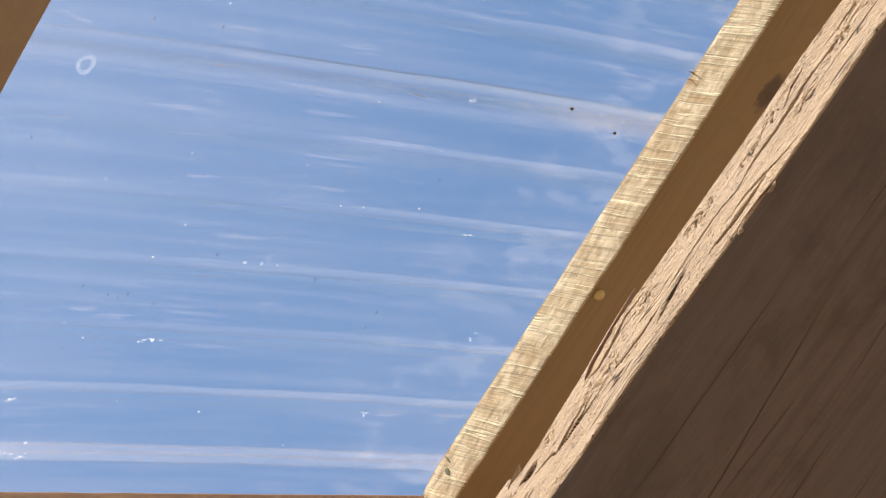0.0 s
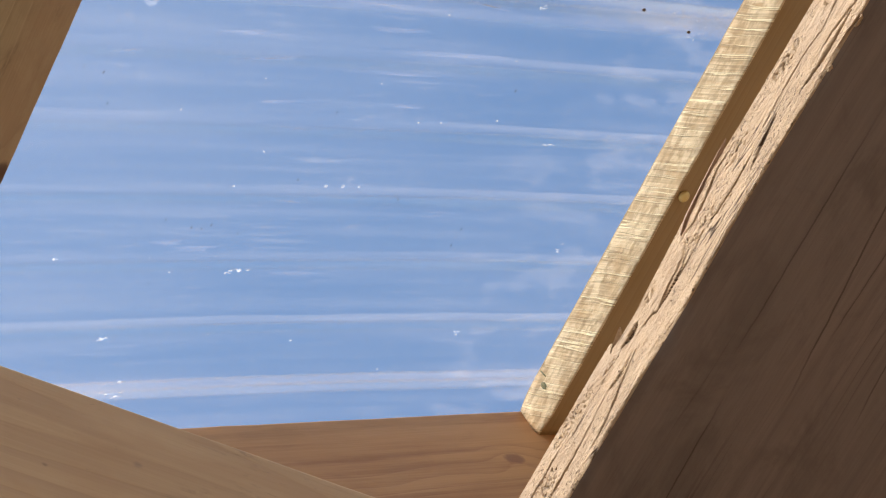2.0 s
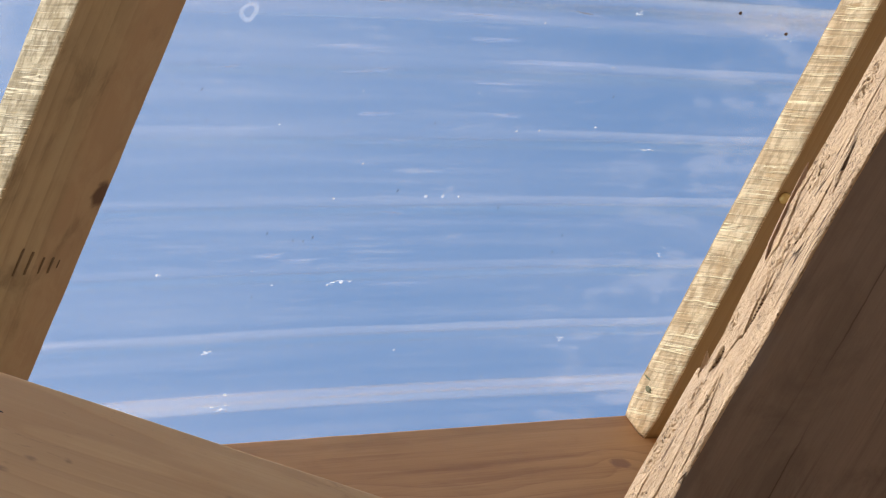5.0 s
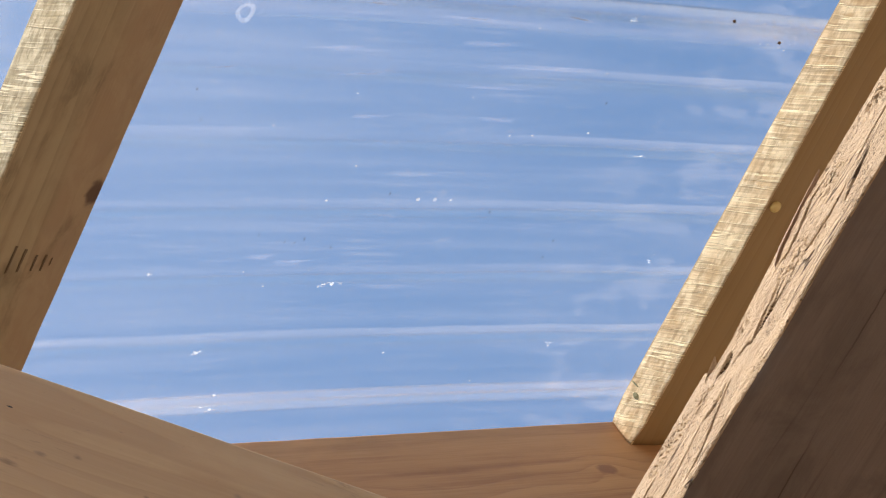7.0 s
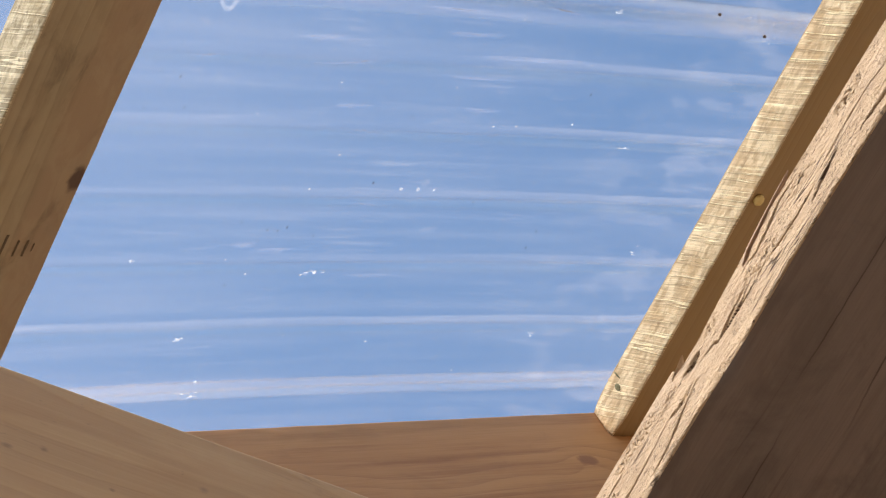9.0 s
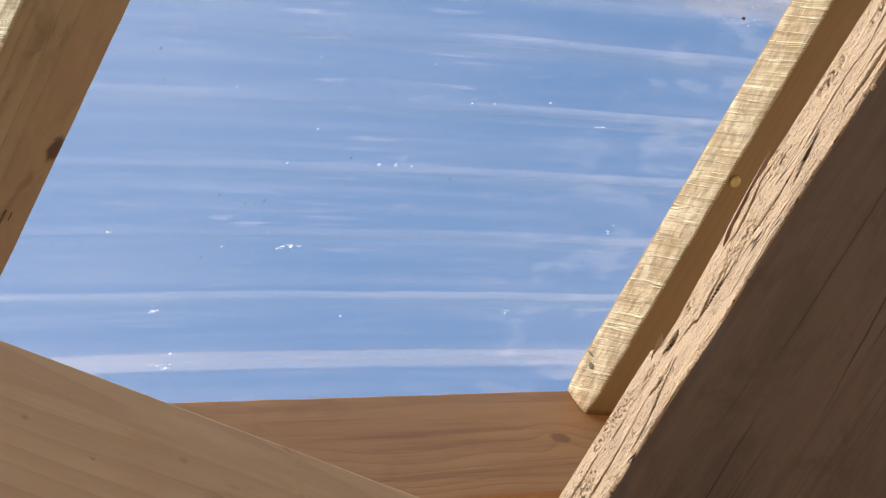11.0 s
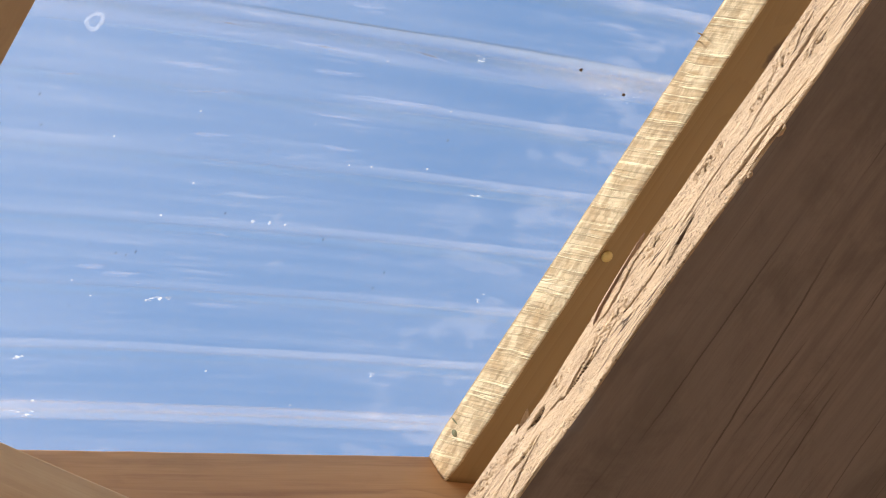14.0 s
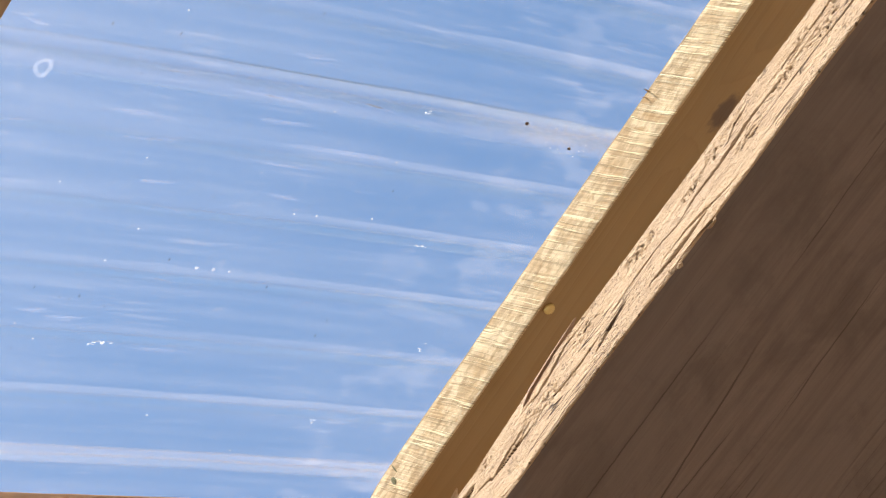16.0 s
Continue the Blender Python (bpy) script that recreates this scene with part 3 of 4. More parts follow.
# ---- ground and closing walls, out of sight ----
bm = bmesh.new()
bmesh.ops.create_grid(bm, x_segments=2, y_segments=2, size=600)
tagged(part("ground", bm, M_GROUND), "dry earth with thin grass under the shed", "ground", kind="structure")


def wall(name, lo, hi, top):
    """A plain wall with thickness whose top follows the roof slope; top(x) gives its height."""
    bm = bmesh.new()
    c = []
    for x in (lo[0], hi[0]):
        for y in (lo[1], hi[1]):
            for z in (0.0, top(x)):
                c.append(bm.verts.new((x, y, z)))
    for f in ((0, 1, 3, 2), (4, 6, 7, 5), (0, 4, 5, 1), (2, 3, 7, 6), (1, 5, 7, 3), (0, 2, 6, 4)):
        bm.faces.new([c[i] for i in f])
    bmesh.ops.recalc_face_normals(bm, faces=bm.faces)
    return tagged(part(name, bm, M_WALL), "plain bare timber wall of the shed", "wall", kind="structure")


slope = math.tan(radians(PITCH))
under = lambda x: 3.8357 + slope * x - 0.02
wall("wall_east", (1.90, -2.82), (2.02, 1.37), under)
wall("wall_south", (-1.70, -2.82), (1.90, -2.70), under)
wall("wall_north", (-1.70, 1.25), (1.90, 1.37), under)

# ---- roof: rafter, purlins, sheet ----
rafter = empty("rafter", ROOF @ frame_of((-2.0, 0, 0), (1, 0, 0), (0, 0, -1)),
               "planed orange-brown softwood rafter under the clear roof", "rafter")
part("timber", board(4.31, 0.1335, 0.038, r=0.003, step=0.03, seed=2.0), M_RAFTER, rafter)


def purlin(x, y0, y1, material, label, seed, sawn=M_SAWN):
    ob = empty("purlin", ROOF @ frame_of((x, y0, 0), (0, 1, 0), (1, 0, 0)), label, "purlin", "purlins under the roof sheet")
    length = y1 - y0

    def jag(lx, y, z, side):
        wane = min(1.0, max(0.0, (lx - length + 0.024) / 0.022)) * max(0.0, 1 - y / 0.02) * max(0.0, (z - 0.02) / 0.018) if length > 2 else 0.0
        end = min(1.0, max(0.0, (lx - length + 0.038) / 0.038)) if length > 2 else 0.0
        bark = 0.0048 * end * end * max(0.0, 1 - z / 0.024) * max(0.0, 1 - y / 0.03)
        return bark + (0.0011 * noise.noise((lx * 55 + seed, z * 30, 0)) + 0.0006 * noise.noise((lx * 190 + z * 115, seed, 0)) if side == 0 else 0.0), -0.0035 * wane

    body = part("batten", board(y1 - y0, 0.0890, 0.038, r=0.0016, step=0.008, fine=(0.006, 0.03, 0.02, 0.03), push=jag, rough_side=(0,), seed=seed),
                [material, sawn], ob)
    return ob, body


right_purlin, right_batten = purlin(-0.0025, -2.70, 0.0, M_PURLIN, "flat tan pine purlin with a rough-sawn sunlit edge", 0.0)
left_purlin, left_batten = purlin(-0.8055, -2.70, 0.0, M_PURLIN_B, "flat brown pine purlin with knots and faded stamp marks", 5.0, M_SAWN_B)
purlin(-0.0025, 0.038, 1.25, M_PURLIN, "short tan pine purlin beyond the rafter, sunlit edge", 9.0)

# round drop of resin on the underside, close to the sawn edge
bm = bmesh.new()
bmesh.ops.create_uvsphere(bm, u_segments=20, v_segments=12, radius=0.0055)
for v in bm.verts:
    v.co.z = v.co.z * 0.75
for f in bm.faces:
    f.smooth = True
resin_bead = part("resin_drop", bm, M_RESIN, right_purlin, "round drop of yellowed resin")
resin_bead.location = (2.4287, 0.0082, 0.0402)
# green stain round a nail in the sawn edge, and torn splinters above
bm = bmesh.new()
blob(bm, (2.660, -0.0008, 0.0142), (0.0030, 0.0010, 0.0040), 3.0, 2)
blob(bm, (2.652, -0.0006, 0.0060), (0.0008, 0.0006, 0.0048), 5.0, 2)
part("nail", bm, plain("verdigris", (0.12, 0.13, 0.08), (0.26, 0.24, 0.14), 200), right_purlin, "small nail with a green stain")


def splinter(name, parent, material, root, tip, w0, label, bend=0.0012):
    """A curved sliver of wood, tapering to its tip."""
    bm = bmesh.new()
    a, b = Vector(root), Vector(tip)
    d = (b - a).normalized()
    s = d.cross(Vector((0.31, 0.2, 0.93))).normalized()
    u = d.cross(s)
    rings = []
    for i in range(9):
        q = i / 8
        c = a.lerp(b, q) + u * bend * math.sin(q * 3.1)
        w = w0 * (1 - q) ** 0.9 * min(1.0, 0.22 + 4.5 * q) + 0.0002
        rings.append([bm.verts.new(c + s * w * p + u * w * 0.55 * o) for p, o in ((-1, -0.4), (1, -0.8), (0.8, 0.6), (-0.7, 0.9))])
    for r0, r1 in zip(rings, rings[1:]):
        for j in range(4):
            bm.faces.new((r0[j], r0[(j + 1) % 4], r1[(j + 1) % 4], r1[j]))
    bm.faces.new(rings[0][::-1])
    bm.faces.new(rings[-1])
    bmesh.ops.recalc_face_normals(bm, faces=bm.faces)
    return part(name, bm, material, parent, label)


splinter("splinter", right_purlin, M_SAWN, (2.216, 0.001, 0.002), (2.2145, -0.008, 0.001), 0.0010, "torn sliver on the sawn edge", 0.0002)
splinter("splinter", right_purlin, M_SAWN, (2.221, 0.001, 0.004), (2.2225, -0.006, 0.002), 0.0008, "torn sliver on the sawn edge", 0.0002)

# stamp marks, unreadable: slanting bars
for i, (dx, dy, ln, wd) in enumerate(((0.0, 0.0361, 0.024, 0.0018), (0.001, 0.0453, 0.020, 0.0021), (0.003, 0.0567, 0.014, 0.0016), (0.003, 0.0648, 0.014, 0.0017), (0.002, 0.0709, 0.007, 0.0008))):
    bm = bmesh.new()
    c = [bm.verts.new(p) for p in ((-ln / 2, -wd / 2, 0), (ln / 2, -wd * 0.4, 0), (ln / 2, wd * 0.4, 0), (-ln / 2, wd / 2, 0))]
    low = bmesh.ops.extrude_face_region(bm, geom=[bm.faces.new(c)])["geom"]
    for v in low:
        if isinstance(v, bmesh.types.BMVert):
            v.co.z += 0.0004
    bmesh.ops.recalc_face_normals(bm, faces=bm.faces)
    bar = part("stamp_mark", bm, M_INK, left_purlin, "dark faded stamp bar")
    bar.matrix_local = pose(2.482 + dx, dy, 0.0382, 0, 0, -1)

# corrugated sheet: valleys rest on the purlins
def sheet_z(x, y):
    ridge = 0.5 - 0.5 * math.cos(2 * math.pi * (y - RIB_AT) / RIB)
    q = (x + 0.36) / 0.36
    bow = 0.006 * max(0.0, 1 - q * q)
    return 0.0015 + 0.0125 * ridge + bow + 0.0006 * noise.noise((x * 4, y * 9, 0))


def sheet(y0, y1, lift0):
    xs = [-2.0 + 4.31 * i / 90 for i in range(91)]
    ny = round((y1 - y0) / RIB * 14)
    ys = [y0 + (y1 - y0) * j / ny for j in range(ny + 1)]
    verts, faces = [], []
    for lift in (lift0, lift0 + 0.0010):
        for x in xs:
            for y in ys:
                verts.append((x, y + 0.0007 * noise.noise((x * 3, y0, 0)), sheet_z(x, y) + lift))
    n, m = len(ys), len(xs)
    half = n * m
    for i in range(m - 1):
        for j in range(n - 1):
            a = i * n + j
            faces.append((a, a + 1, a + n + 1, a + n))
            faces.append((a + half, a + n + half, a + n + 1 + half, a + 1 + half))
    for i in range(m - 1):
        a, b = i * n, (i + 1) * n
        faces.append((a, b, b + half, a + half))
        a, b = a + n - 1, b + n - 1
        faces.append((b, a, a + half, b + half))
    for j in range(n - 1):
        faces.append((j + 1, j, j + half, j + 1 + half))
        a = (m - 1) * n + j
        faces.append((a, a + 1, a + 1 + half, a + half))
    me = bpy.data.meshes.new("roof_sheet")
    me.from_pydata(verts, [], faces)
    me.polygons.foreach_set("use_smooth", [True] * len(me.polygons))
    me.materials.append(M_SHEET)
    ob = new("roof_sheet", me)
    ob.matrix_world = ROOF
    ob.visible_shadow = False
    return tagged(ob, "clear corrugated plastic roof sheet, dusty and streaked", "roof sheet", "clear roof sheets")


# three sheets, lapped at their sides
sheet(-2.70, -0.398, 0.0)
sheet(-0.4365, -0.0165, 0.0014)
sheet(-0.0455, 1.25, 0.0)

# splashes and grit on the sheet
# drops whose glints are drawn as milky white blobs
GLINT_DROP = [(-0.6018, -0.1710), (-0.5090, -0.0819), (-0.4785, -0.0459)]
BRIGHT = [(-0.3623, -0.2411), (-0.344, -0.2413), (-0.399, -0.1488), (-0.4117, -0.1458), (-0.4785, -0.046), (-0.5087, -0.171), (-0.6019, -0.1711), (-0.3447, -0.109), (-0.1076, -0.1186), (-0.4809, -0.3107), (-0.2105, -0.3101), (-0.4582, -0.2396), (-0.4419, -0.1714), (-0.2978, -0.3056), (-0.2723, -0.3064), (-0.2576, -0.3063), (-0.5452, -0.3088), (-0.6298, -0.3721), (-0.5013, -0.3702), (-0.3091, -0.4005), (-0.3445, -0.333), (-0.4322, -0.2648), (-0.3266, -0.241), (-0.1946, -0.4351), (-0.5678, -0.1332), (-0.3992, -0.0841), (-0.4263, -0.0857), (-0.199, -0.0491)]
CRUMB = [(-0.1115, -0.4285), (-0.0312, -0.4050)]
DARK = [(-0.641, -0.3353), (-0.4707, -0.1924), (-0.4505, -0.1942), (-0.3862, -0.31), (-0.392, -0.2446), (-0.5437, -0.2664), (-0.192, -0.3323), (-0.27, -0.225), (-0.5761, -0.4494), (-0.6214, -0.3313), (-0.6146, -0.311), (-0.4833, -0.1349), (-0.4975, -0.1978), (-0.5086, -0.4502), (-0.39, -0.4917), (-0.1749, -0.1931), (-0.1851, -0.1807), (-0.4602, -0.1916)]
SMEAR = [(-0.4000, -0.1500), (-0.4115, -0.1485), (-0.2201, -0.4176), (-0.13, -0.2848), (-0.1162, -0.0804), (-0.5078, -0.0818), (-0.4843, -0.0327), (-0.4718, -0.0247), (-0.057, -0.1796)]
WISP = [
    (-0.557, -0.376, -0.457, -0.380),
    (-0.523, -0.352, -0.434, -0.360),
    (-0.489, -0.354, -0.441, -0.365),
    (-0.634, -0.355, -0.596, -0.361),
    (-0.518, -0.418, -0.467, -0.417),
    (-0.418, -0.407, -0.331, -0.405),
    (-0.396, -0.385, -0.323, -0.386),
    (-0.355, -0.372, -0.228, -0.372),
    (-0.378, -0.344, -0.277, -0.342),
    (-0.478, -0.316, -0.426, -0.317),
    (-0.452, -0.295, -0.394, -0.289),
    (-0.338, -0.316, -0.288, -0.317),
    (-0.414, -0.225, -0.350, -0.215),
    (-0.515, -0.182, -0.473, -0.185),
    (-0.492, -0.178, -0.437, -0.179),
    (-0.386, -0.145, -0.285, -0.145),
    (-0.227, -0.207, -0.185, -0.208),
    (-0.309, -0.420, -0.243, -0.409),
    (-0.407, -0.447, -0.329, -0.451),
    (-0.657, -0.444, -0.633, -0.443),
]
RING = (-0.6096, -0.4006)
M_RING = milky("pale_ring_stain", (0.85, 0.87, 0.90), 0.17)
rnd = random.Random(4)
bm = bmesh.new()
for i, (x, y) in enumerate(BRIGHT):
    s = rnd.uniform(0.0005, 0.0012) if i > 4 else 0.0019 - 0.0002 * i
    blob(bm, (x, y, sheet_z(x, y) - 0.0004), (s * rnd.uniform(1.0, 1.5), s, s * 0.5), i * 3.1)
for i in range(20):
    x, y = rnd.uniform(-1.0, 0.0), rnd.uniform(-0.62, -0.01)
    s = rnd.uniform(0.0005, 0.0010)
    blob(bm, (x, y, sheet_z(x, y) - 0.0003), (s * rnd.uniform(1.0, 2.2), s, s * 0.5), i * 1.7)
for i, (x, y) in enumerate(GLINT_DROP):
    blob(bm, (x, y, sheet_z(x, y) - 0.0005), (0.0017, 0.0013, 0.0008), i * 1.3, 2)
    blob(bm, (x + 0.0030, y + 0.0004, sheet_z(x, y) - 0.0003), (0.0012, 0.0006, 0.0004), i * 2.3, 1)
for i, (x, y) in enumerate(SMEAR):
    if i == 0:
        blob(bm, (x, y, sheet_z(x, y) - 0.0003), (0.0024, 0.0017, 0.0006), i + 0.4, 2)
    for j in range(4 if i == 1 else 8):
        flat = 1.3 if i % 3 else 2.0
        a, b = x + rnd.gauss(0, 0.0022 * flat), y + rnd.gauss(0, 0.0022 / flat)
        blob(bm, (a, b, sheet_z(a, b) - 0.0002), (rnd.uniform(0.0006, 0.0016) * flat, rnd.uniform(0.0004, 0.0011) / flat, 0.0003), i * 9 + j)
for i in range(34):                                        # specks where the lap meets the purlin
    x, y = -abs(rnd.gauss(0, 0.055)) - 0.002, rnd.uniform(-0.432, -0.396)
    s = rnd.uniform(0.0003, 0.0009)
    blob(bm, (x, y, sheet_z(x, y) - 0.0003), (s * rnd.uniform(0.8, 1.4), s, s * 0.5), i * 2.9)
ob = tagged(part("white_splash", bm, M_WHITE), "small dried white splashes, and droplets with glints drawn white, on the roof sheet", "dirt", kind="stuff")
ob.matrix_world, ob.visible_shadow = ROOF, False
bm = bmesh.new()
for x0, y0, x1, y1 in WISP:
    for strand in range(4):
        off, cut0, cut1 = rnd.gauss(0, 0.0013), rnd.uniform(0, 0.45), rnd.uniform(0.55, 1.0)
        n = 14
        rows = []
        for j in range(n + 1):
            q = cut0 + (cut1 - cut0) * j / n
            w = 0.0011 * math.sin(math.pi * j / n) ** 0.6 * (0.55 + 0.45 * noise.noise((q * 9, x0 * 50, strand))) + 0.00005
            a = x0 + (x1 - x0) * q
            b = y0 + (y1 - y0) * q + off + 0.0012 * noise.noise((q * 5, y0 * 40, strand + 3))
            rows.append([bm.verts.new((a, b + w * p, sheet_z(a, b + w * p) - h)) for p, h in ((-1, 0.0003), (1, 0.0003), (1, 0.0001), (-1, 0.0001))])
        for r0, r1 in zip(rows, rows[1:]):
            for p in range(4):
                bm.faces.new((r0[p], r0[(p + 1) % 4], r1[(p + 1) % 4], r1[p]))
bmesh.ops.recalc_face_normals(bm, faces=bm.faces)
ob = tagged(part("dust_streak", bm, milky("thin_dust_streak", (0.90, 0.88, 0.89), 0.062)), "faint pale rain streaks dried on the roof sheet", "dirt", kind="stuff")
ob.matrix_world, ob.visible_shadow = ROOF, False
bm = bmesh.new()
for i, (x, y) in enumerate(DARK):
    s = rnd.uniform(0.0009, 0.0015) * 0.75
    blob(bm, (x, y, sheet_z(x, y) + 0.0014), (s * 0.8, s * 1.7, s * 0.6), i * 2.3)
for i in range(26):
    x, y = rnd.uniform(-1.0, 0.0), rnd.uniform(-0.62, -0.01)
    s = rnd.uniform(0.0004, 0.0008)
    blob(bm, (x, y, sheet_z(x, y) + 0.0014), (s, s * 1.5, s * 0.6), i * 5.3)
ob = tagged(part("grit", bm, M_GRIT), "dark grit lying on the roof sheet", "dirt", kind="stuff")
ob.matrix_world, ob.visible_shadow = ROOF, False
for i, (x, y) in enumerate(CRUMB):
    bm = bmesh.new()
    blob(bm, (0, 0, 0), (0.0019, 0.0015, 0.0009), i * 4.7 + 1, 2)
    blob(bm, (0.0015, 0.0010, 0), (0.0009, 0.0008, 0.0006), i * 2.1 + 5)
    ob = tagged(part("dirt_crumb", bm, M_CRUMB), "small dark brown crumb of dirt on the roof sheet", "dirt crumb", "crumbs on the roof sheet")
    ob.matrix_world, ob.visible_shadow = ROOF @ Matrix.Translation((x, y, sheet_z(x, y) - 0.0010)), False
# ring left by a drop
bm = bmesh.new()
rings = []
for i in range(40):
    a = 2 * math.pi * i / 40
    w = 0.0016 + 0.0008 * (1 + noise.noise((math.cos(a) * 2, math.sin(a) * 2, 4)))
    row = []
    for q in (-1, 1):
        rr = 0.0068 + q * w * 0.75 + 0.0007 * noise.noise((math.cos(a) * 1.3, math.sin(a) * 1.3, 0))
        x, y = RING[0] + rr * math.cos(a), RING[1] + rr * 0.95 * math.sin(a)
        row += [bm.verts.new((x, y, sheet_z(x, y) - 0.0006)), bm.verts.new((x, y, sheet_z(x, y) - 0.0001))]
    rings.append(row)
for i in range(40):
    a, b = rings[i], rings[(i + 1) % 40]
    for p, q in ((0, 2), (2, 3), (3, 1), (1, 0)):
        bm.faces.new((a[p], a[q], b[q], b[p]))
bmesh.ops.recalc_face_normals(bm, faces=bm.faces)
ob = tagged(part("ring_stain", bm, M_RING), "pale ring of a dried drop on the sheet", "stain")
ob.matrix_world, ob.visible_shadow = ROOF, False

# ---- tie beam and old plank ----
tie = empty("tie_beam", frame_of((-2.0, -0.773, TIE_TOP), (1, 0, 0), (0, 0, -1)),
            "planed tan pine tie beam with small scars", "beam")
part("timber", board(3.90, 0.140, 0.038, r=0.002, step=0.03, seed=7.0), M_TIE, tie)

PL = 1.98
plank = empty("plank", frame_of((-0.4475, -2.70, TIE_TOP + 0.0398), (-0.0205, 1, 0), (1, 0.0205, 0)),
              "old weathered plank with split edge on the tie beam", "plank")


def worn(x):
    """Where a long sliver has torn away from the upper arris, up to a sharp ledge."""
    return min(1.0, max(0.0, (x - 1.812) / 0.034)) if x < 1.8605 else max(0.0, 1 - (x - 1.8605) / 0.0028)


def lerp_in(rows, x):
    """Height of a bent line at x."""
    for (xa, za), (xb, zb) in zip(rows, rows[1:]):
        if xa <= x <= xb:
            return za + (zb - za) * (x - xa) / (xb - xa)
    return None


# checks in the edge: (line along it, depth, half width)
CHECKS = (
    (((1.640, 0.0165), (1.684, 0.0170), (1.697, 0.0190), (1.712, 0.0183), (1.722, 0.0208), (1.733, 0.0184), (1.751, 0.0188), (1.768, 0.0199)), 0.0042, 0.00034),
    (((1.680, 0.0070), (1.687, 0.0085), (1.6926, 0.0138)), 0.0045, 0.00040),
    (((1.676, 0.0160), (1.686, 0.0172), (1.699, 0.0190)), 0.0060, 0.00060),
    (((1.690, 0.0366), (1.702, 0.0345), (1.719, 0.0297), (1.735, 0.0290)), 0.0034, 0.00030),
    (((1.708, 0.0340), (1.7187, 0.0342), (1.730, 0.0336), (1.742, 0.0320)), 0.0060, 0.00045),
    (((1.7535, 0.0240), (1.766, 0.0267), (1.7725, 0.0295)), 0.0062, 0.00055),
    (((1.768, 0.0225), (1.780, 0.0246), (1.789, 0.0248), (1.801, 0.0229)), 0.0052, 0.00042),
    (((1.775, 0.0057), (1.7865, 0.0051), (1.797, 0.0088), (1.8047, 0.0103), (1.8135, 0.0085)), 0.0056, 0.00048),
    (((1.801, 0.0220), (1.811, 0.0226), (1.823, 0.0232), (1.836, 0.0232)), 0.0062, 0.00045),
    (((1.825, 0.0189), (1.8349, 0.0231), (1.8375, 0.0200), (1.8485, 0.0178)), 0.0050, 0.00036),
    (((1.846, 0.0128), (1.8571, 0.0108)), 0.0060, 0.0010),
    (((1.849, 0.0245), (1.8604, 0.0289), (1.8733, 0.0345), (1.885, 0.0362)), 0.0056, 0.00050),
    (((1.869, 0.0216), (1.881, 0.0244), (1.905, 0.0262), (1.940, 0.0270)), 0.0052, 0.00045),
    (((1.590, 0.0100), (1.640, 0.0118), (1.672, 0.0105)), 0.0045, 0.00040),
    (((1.560, 0.0260), (1.620, 0.0272), (1.668, 0.0260)), 0.0040, 0.00036),
    (((1.900, 0.0110), (1.930, 0.0125), (1.965, 0.0118)), 0.0045, 0.00040),
)
# torn hollows: (upper lip, lower lip, depth)
HOLLOWS = (
    (((1.8040, 0.0216), (1.8085, 0.0150), (1.8125, 0.0118), (1.8166, 0.0166), (1.8256, 0.0192), (1.8350, 0.0228)),
     ((1.8040, 0.0222), (1.8120, 0.0226), (1.8250, 0.0230), (1.8350, 0.0232)), 0.0042),
    (((1.8505, 0.0222), (1.8560, 0.0224), (1.8633, 0.0226), (1.8720, 0.0216)),
     ((1.8505, 0.0224), (1.8560, 0.0252), (1.8633, 0.0256), (1.8720, 0.0218)), 0.0040),
    (((1.8465, 0.0090), (1.8520, 0.0078), (1.8575, 0.0090)), ((1.8465, 0.0128), (1.8520, 0.0120), (1.8575, 0.0112)), 0.0022),
    (((1.6800, 0.0040), (1.6900, 0.0052), (1.6980, 0.0070)), ((1.6800, 0.0046), (1.6900, 0.0078), (1.6980, 0.0074)), 0.0020),
)
# patches eaten into pits: (middle, depth on the edge, half length, half width)
EATEN = ((1.7395, 0.0080, 0.007, 0.0035), (1.7460, 0.0070, 0.006, 0.0030), (1.7110, 0.0120, 0.009, 0.0030), (1.6990, 0.0090, 0.008, 0.0045), (1.6831, 0.0237, 0.008, 0.0040),
         (1.7760, 0.0110, 0.010, 0.0035), (1.8000, 0.0190, 0.008, 0.0045), (1.7877, 0.0256, 0.006, 0.0025), (1.8670, 0.0124, 0.008, 0.0040), (1.8861, 0.0080, 0.010, 0.0040), (1.8366, 0.0080, 0.007, 0.0030),
         (1.6280, 0.0120, 0.010, 0.0060), (1.6420, 0.0200, 0.010, 0.0050), (1.6550, 0.0100, 0.009, 0.0050), (1.6640, 0.0180, 0.008, 0.0040), (1.8980, 0.0060, 0.009, 0.0050), (1.9150, 0.0180, 0.010, 0.0060))


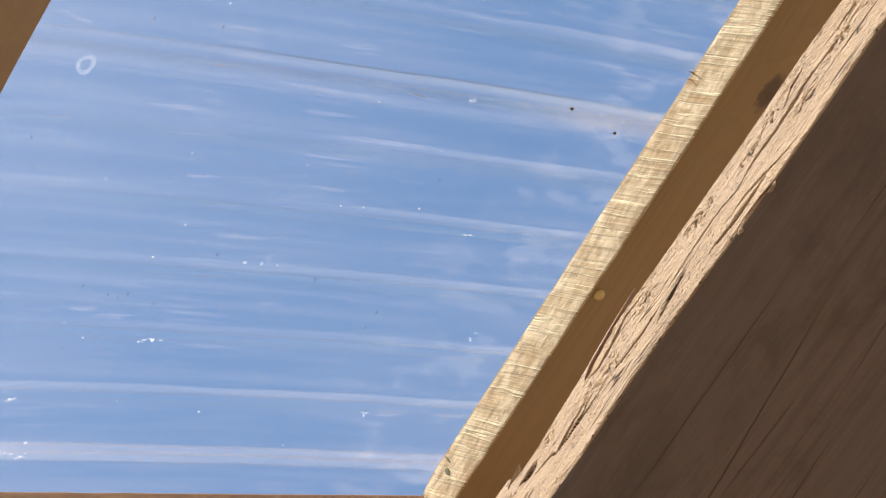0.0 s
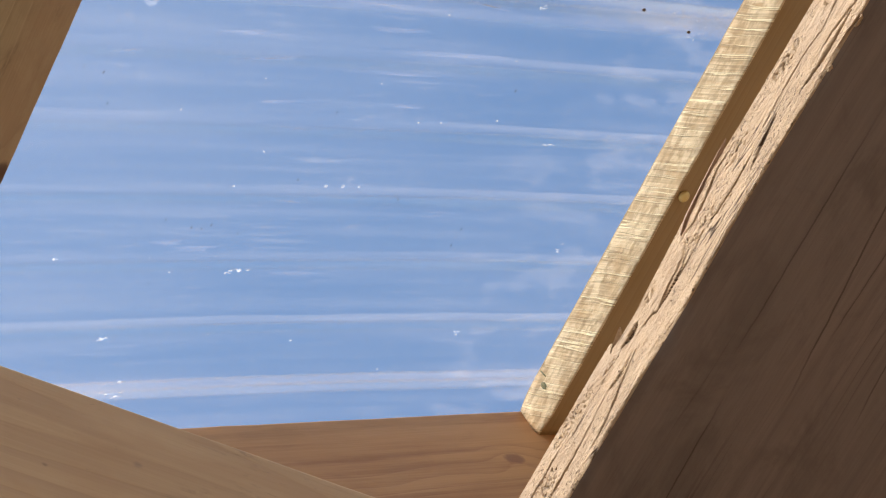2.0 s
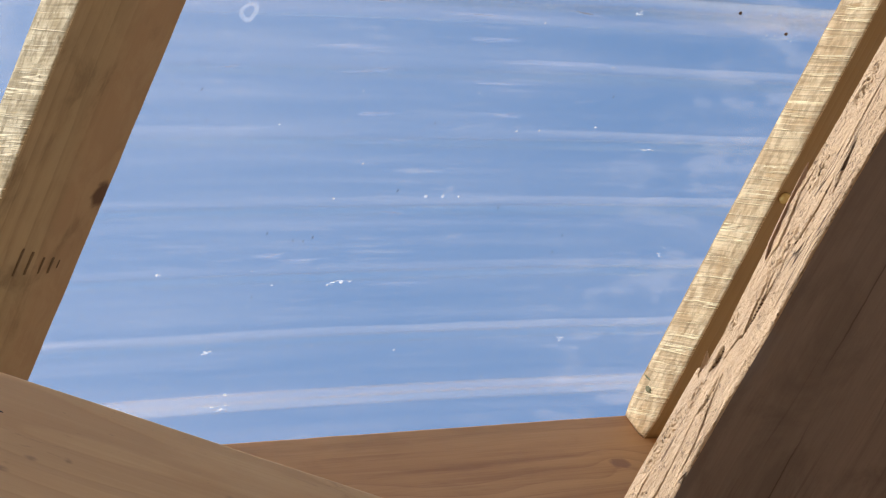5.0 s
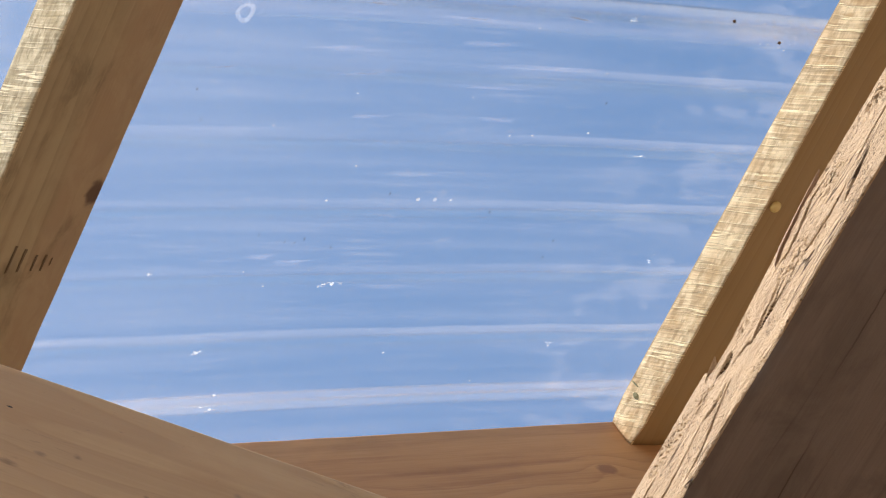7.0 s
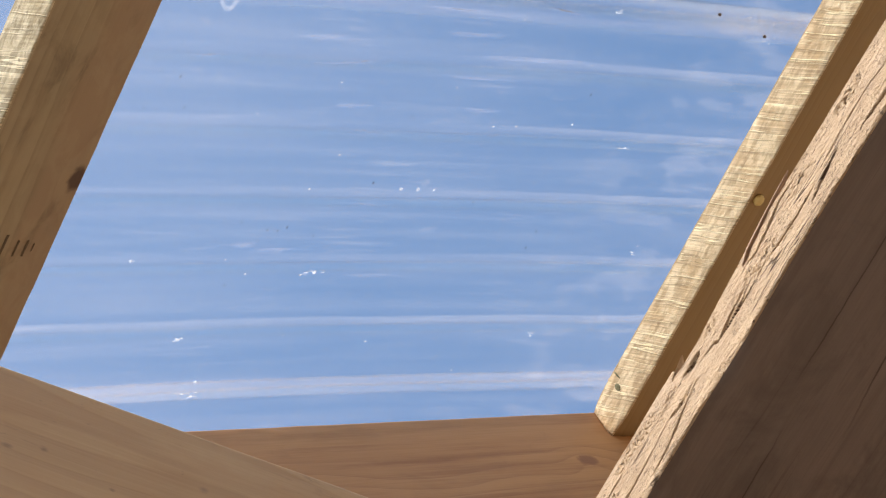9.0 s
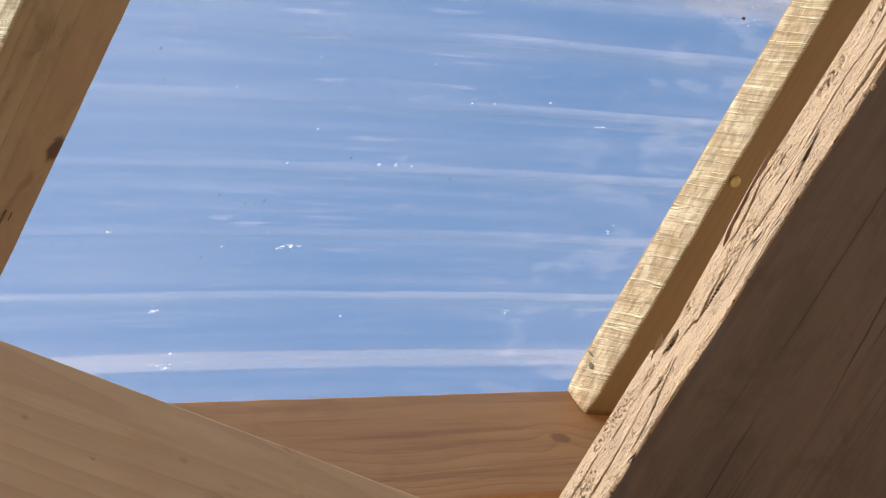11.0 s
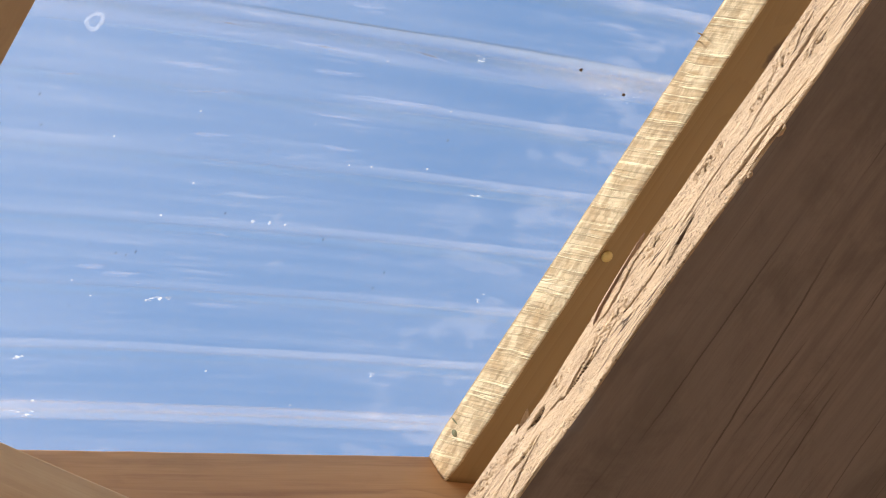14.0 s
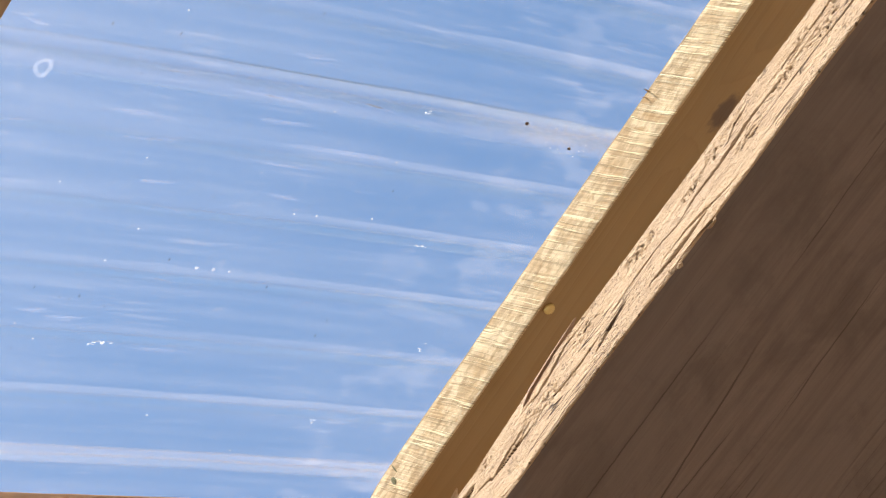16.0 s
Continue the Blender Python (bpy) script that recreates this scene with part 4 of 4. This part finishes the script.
def old_edge(x, y, z, side):
    """Relief of the weathered plank: crumbly face, sharp checks that run along it, torn hollows and arrises."""
    if side == 3:
        return 0.0, 0.0056 * worn(x) * max(0.0, 1 - y / 0.012)
    if side == 2:
        return 0.0, 0.0
    if side == 1:
        return 0.0, noise.noise((x * 6, y * 150, 2)) * 0.0004 + noise.noise((x * 2.5, y * 22, 2)) * 0.0005
    f = noise.noise((x * 240, z * 420, 7)) * 0.00020 + noise.noise((x * 22, z * 90, 3)) * 0.00035 + noise.noise((x * 60, z * 160, 5)) * 0.00018
    for rows, deep, wide in CHECKS:
        if rows[0][0] < x < rows[-1][0]:
            u = (x - rows[0][0]) / (rows[-1][0] - rows[0][0])
            off = abs(z - lerp_in(rows, x) - 0.00025 * noise.noise((x * 110, rows[0][1] * 900, 0)))
            half = wide * 2.6 * (0.30 + 0.70 * math.sin(math.pi * u)) * (1 + 0.45 * noise.noise((x * 45, rows[0][1] * 500, 2)))
            if off < half:
                f += deep * (0.5 + 0.5 * math.cos(math.pi * off / half)) * min(1.0, 8 * u, 8 * (1 - u))
    for upper, lower, deep in HOLLOWS:
        a, b = lerp_in(upper, x), lerp_in(lower, x)
        if a is not None and b is not None and a < z < b:
            lip = min(1.0, (z - a) / 0.0011, (b - z) / 0.0013 + 0.15)
            q = (z - a) / max(b - a, 1e-5)
            slot = abs(noise.noise((x * 16, q * 4.4 + 3, 1)))
            f += deep * lip * min(1.0, (b - a) / 0.0025) * (0.12 + min(1.1, max(0.0, slot - 0.07) * 7))
    for cx, cz, half, wide in EATEN:
        q = ((x - cx) / half) ** 2 + ((z - cz) / wide) ** 2
        if q < 1:
            f += (1 - q) ** 0.5 * max(0.0, noise.noise((x * 800, z * 800, cx)) - 0.06) * 0.0040
    dz = 0.0056 * worn(x) * max(0.0, 1 - z / 0.016)
    if z > 0.0370:
        f += max(0.0, noise.noise((x * 34, z * 10, 9))) * 0.0006
        dz += noise.noise((x * 20, 4, 0)) * 0.0003 + max(0.0, noise.noise((x * 90, 4, 0)) - 0.3) * 0.0016
    if z < 0.003:
        f += max(0.0, noise.noise((x * 34, z * 10, 9))) * 0.0014 + max(0.0, noise.noise((x * 150, z * 40, 9))) * 0.0009
        dz += noise.noise((x * 26, 4, z * 5)) * 0.0008 + noise.noise((x * 170, 4, z * 5)) * 0.0007
    return f, dz


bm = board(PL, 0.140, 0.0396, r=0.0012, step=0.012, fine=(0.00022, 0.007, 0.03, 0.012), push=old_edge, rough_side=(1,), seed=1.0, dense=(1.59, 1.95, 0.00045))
# deep faces get the darker wood that stands for shade in the recesses
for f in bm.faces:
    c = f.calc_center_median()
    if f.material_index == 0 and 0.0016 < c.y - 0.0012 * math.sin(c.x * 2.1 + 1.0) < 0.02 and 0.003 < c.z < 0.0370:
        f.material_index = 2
part("board", bm, [M_OLD, M_OLD_SHADED, M_CRACK_SHADE], plank)
splinter("splinter", plank, M_SLIVER, (1.8175, 0.0022, 0.0072), (1.7800, -0.0008, -0.0046), 0.0054, "long split sliver standing off the edge", 0.0003)
splinter("splinter", plank, M_OLD, (1.8655, 0.0014, 0.0066), (1.8560, -0.0010, 0.0006), 0.0030, "short torn spike beside the ledge", 0.0002)
splinter("splinter", plank, M_OLD, (1.735, 0.0010, 0.0386), (1.7060, -0.0010, 0.0411), 0.0014, "sliver on the lower edge")
splinter("splinter", plank, M_OLD, (1.640, 0.0010, 0.0386), (1.6050, -0.0012, 0.0416), 0.0014, "sliver on the lower edge")
bm = bmesh.new()
blob(bm, (1.7090, 0.0002, 0.0402), (0.0024, 0.0009, 0.0009), 2.0, 2)
part("knot_stub", bm, M_OLD, plank, "small broken knot stub")
bm = bmesh.new()
blob(bm, (1.7270, 0.0002, 0.0400), (0.0013, 0.0008, 0.0008), 5.0, 2)
part("knot_stub", bm, M_OLD, plank, "small broken knot stub")
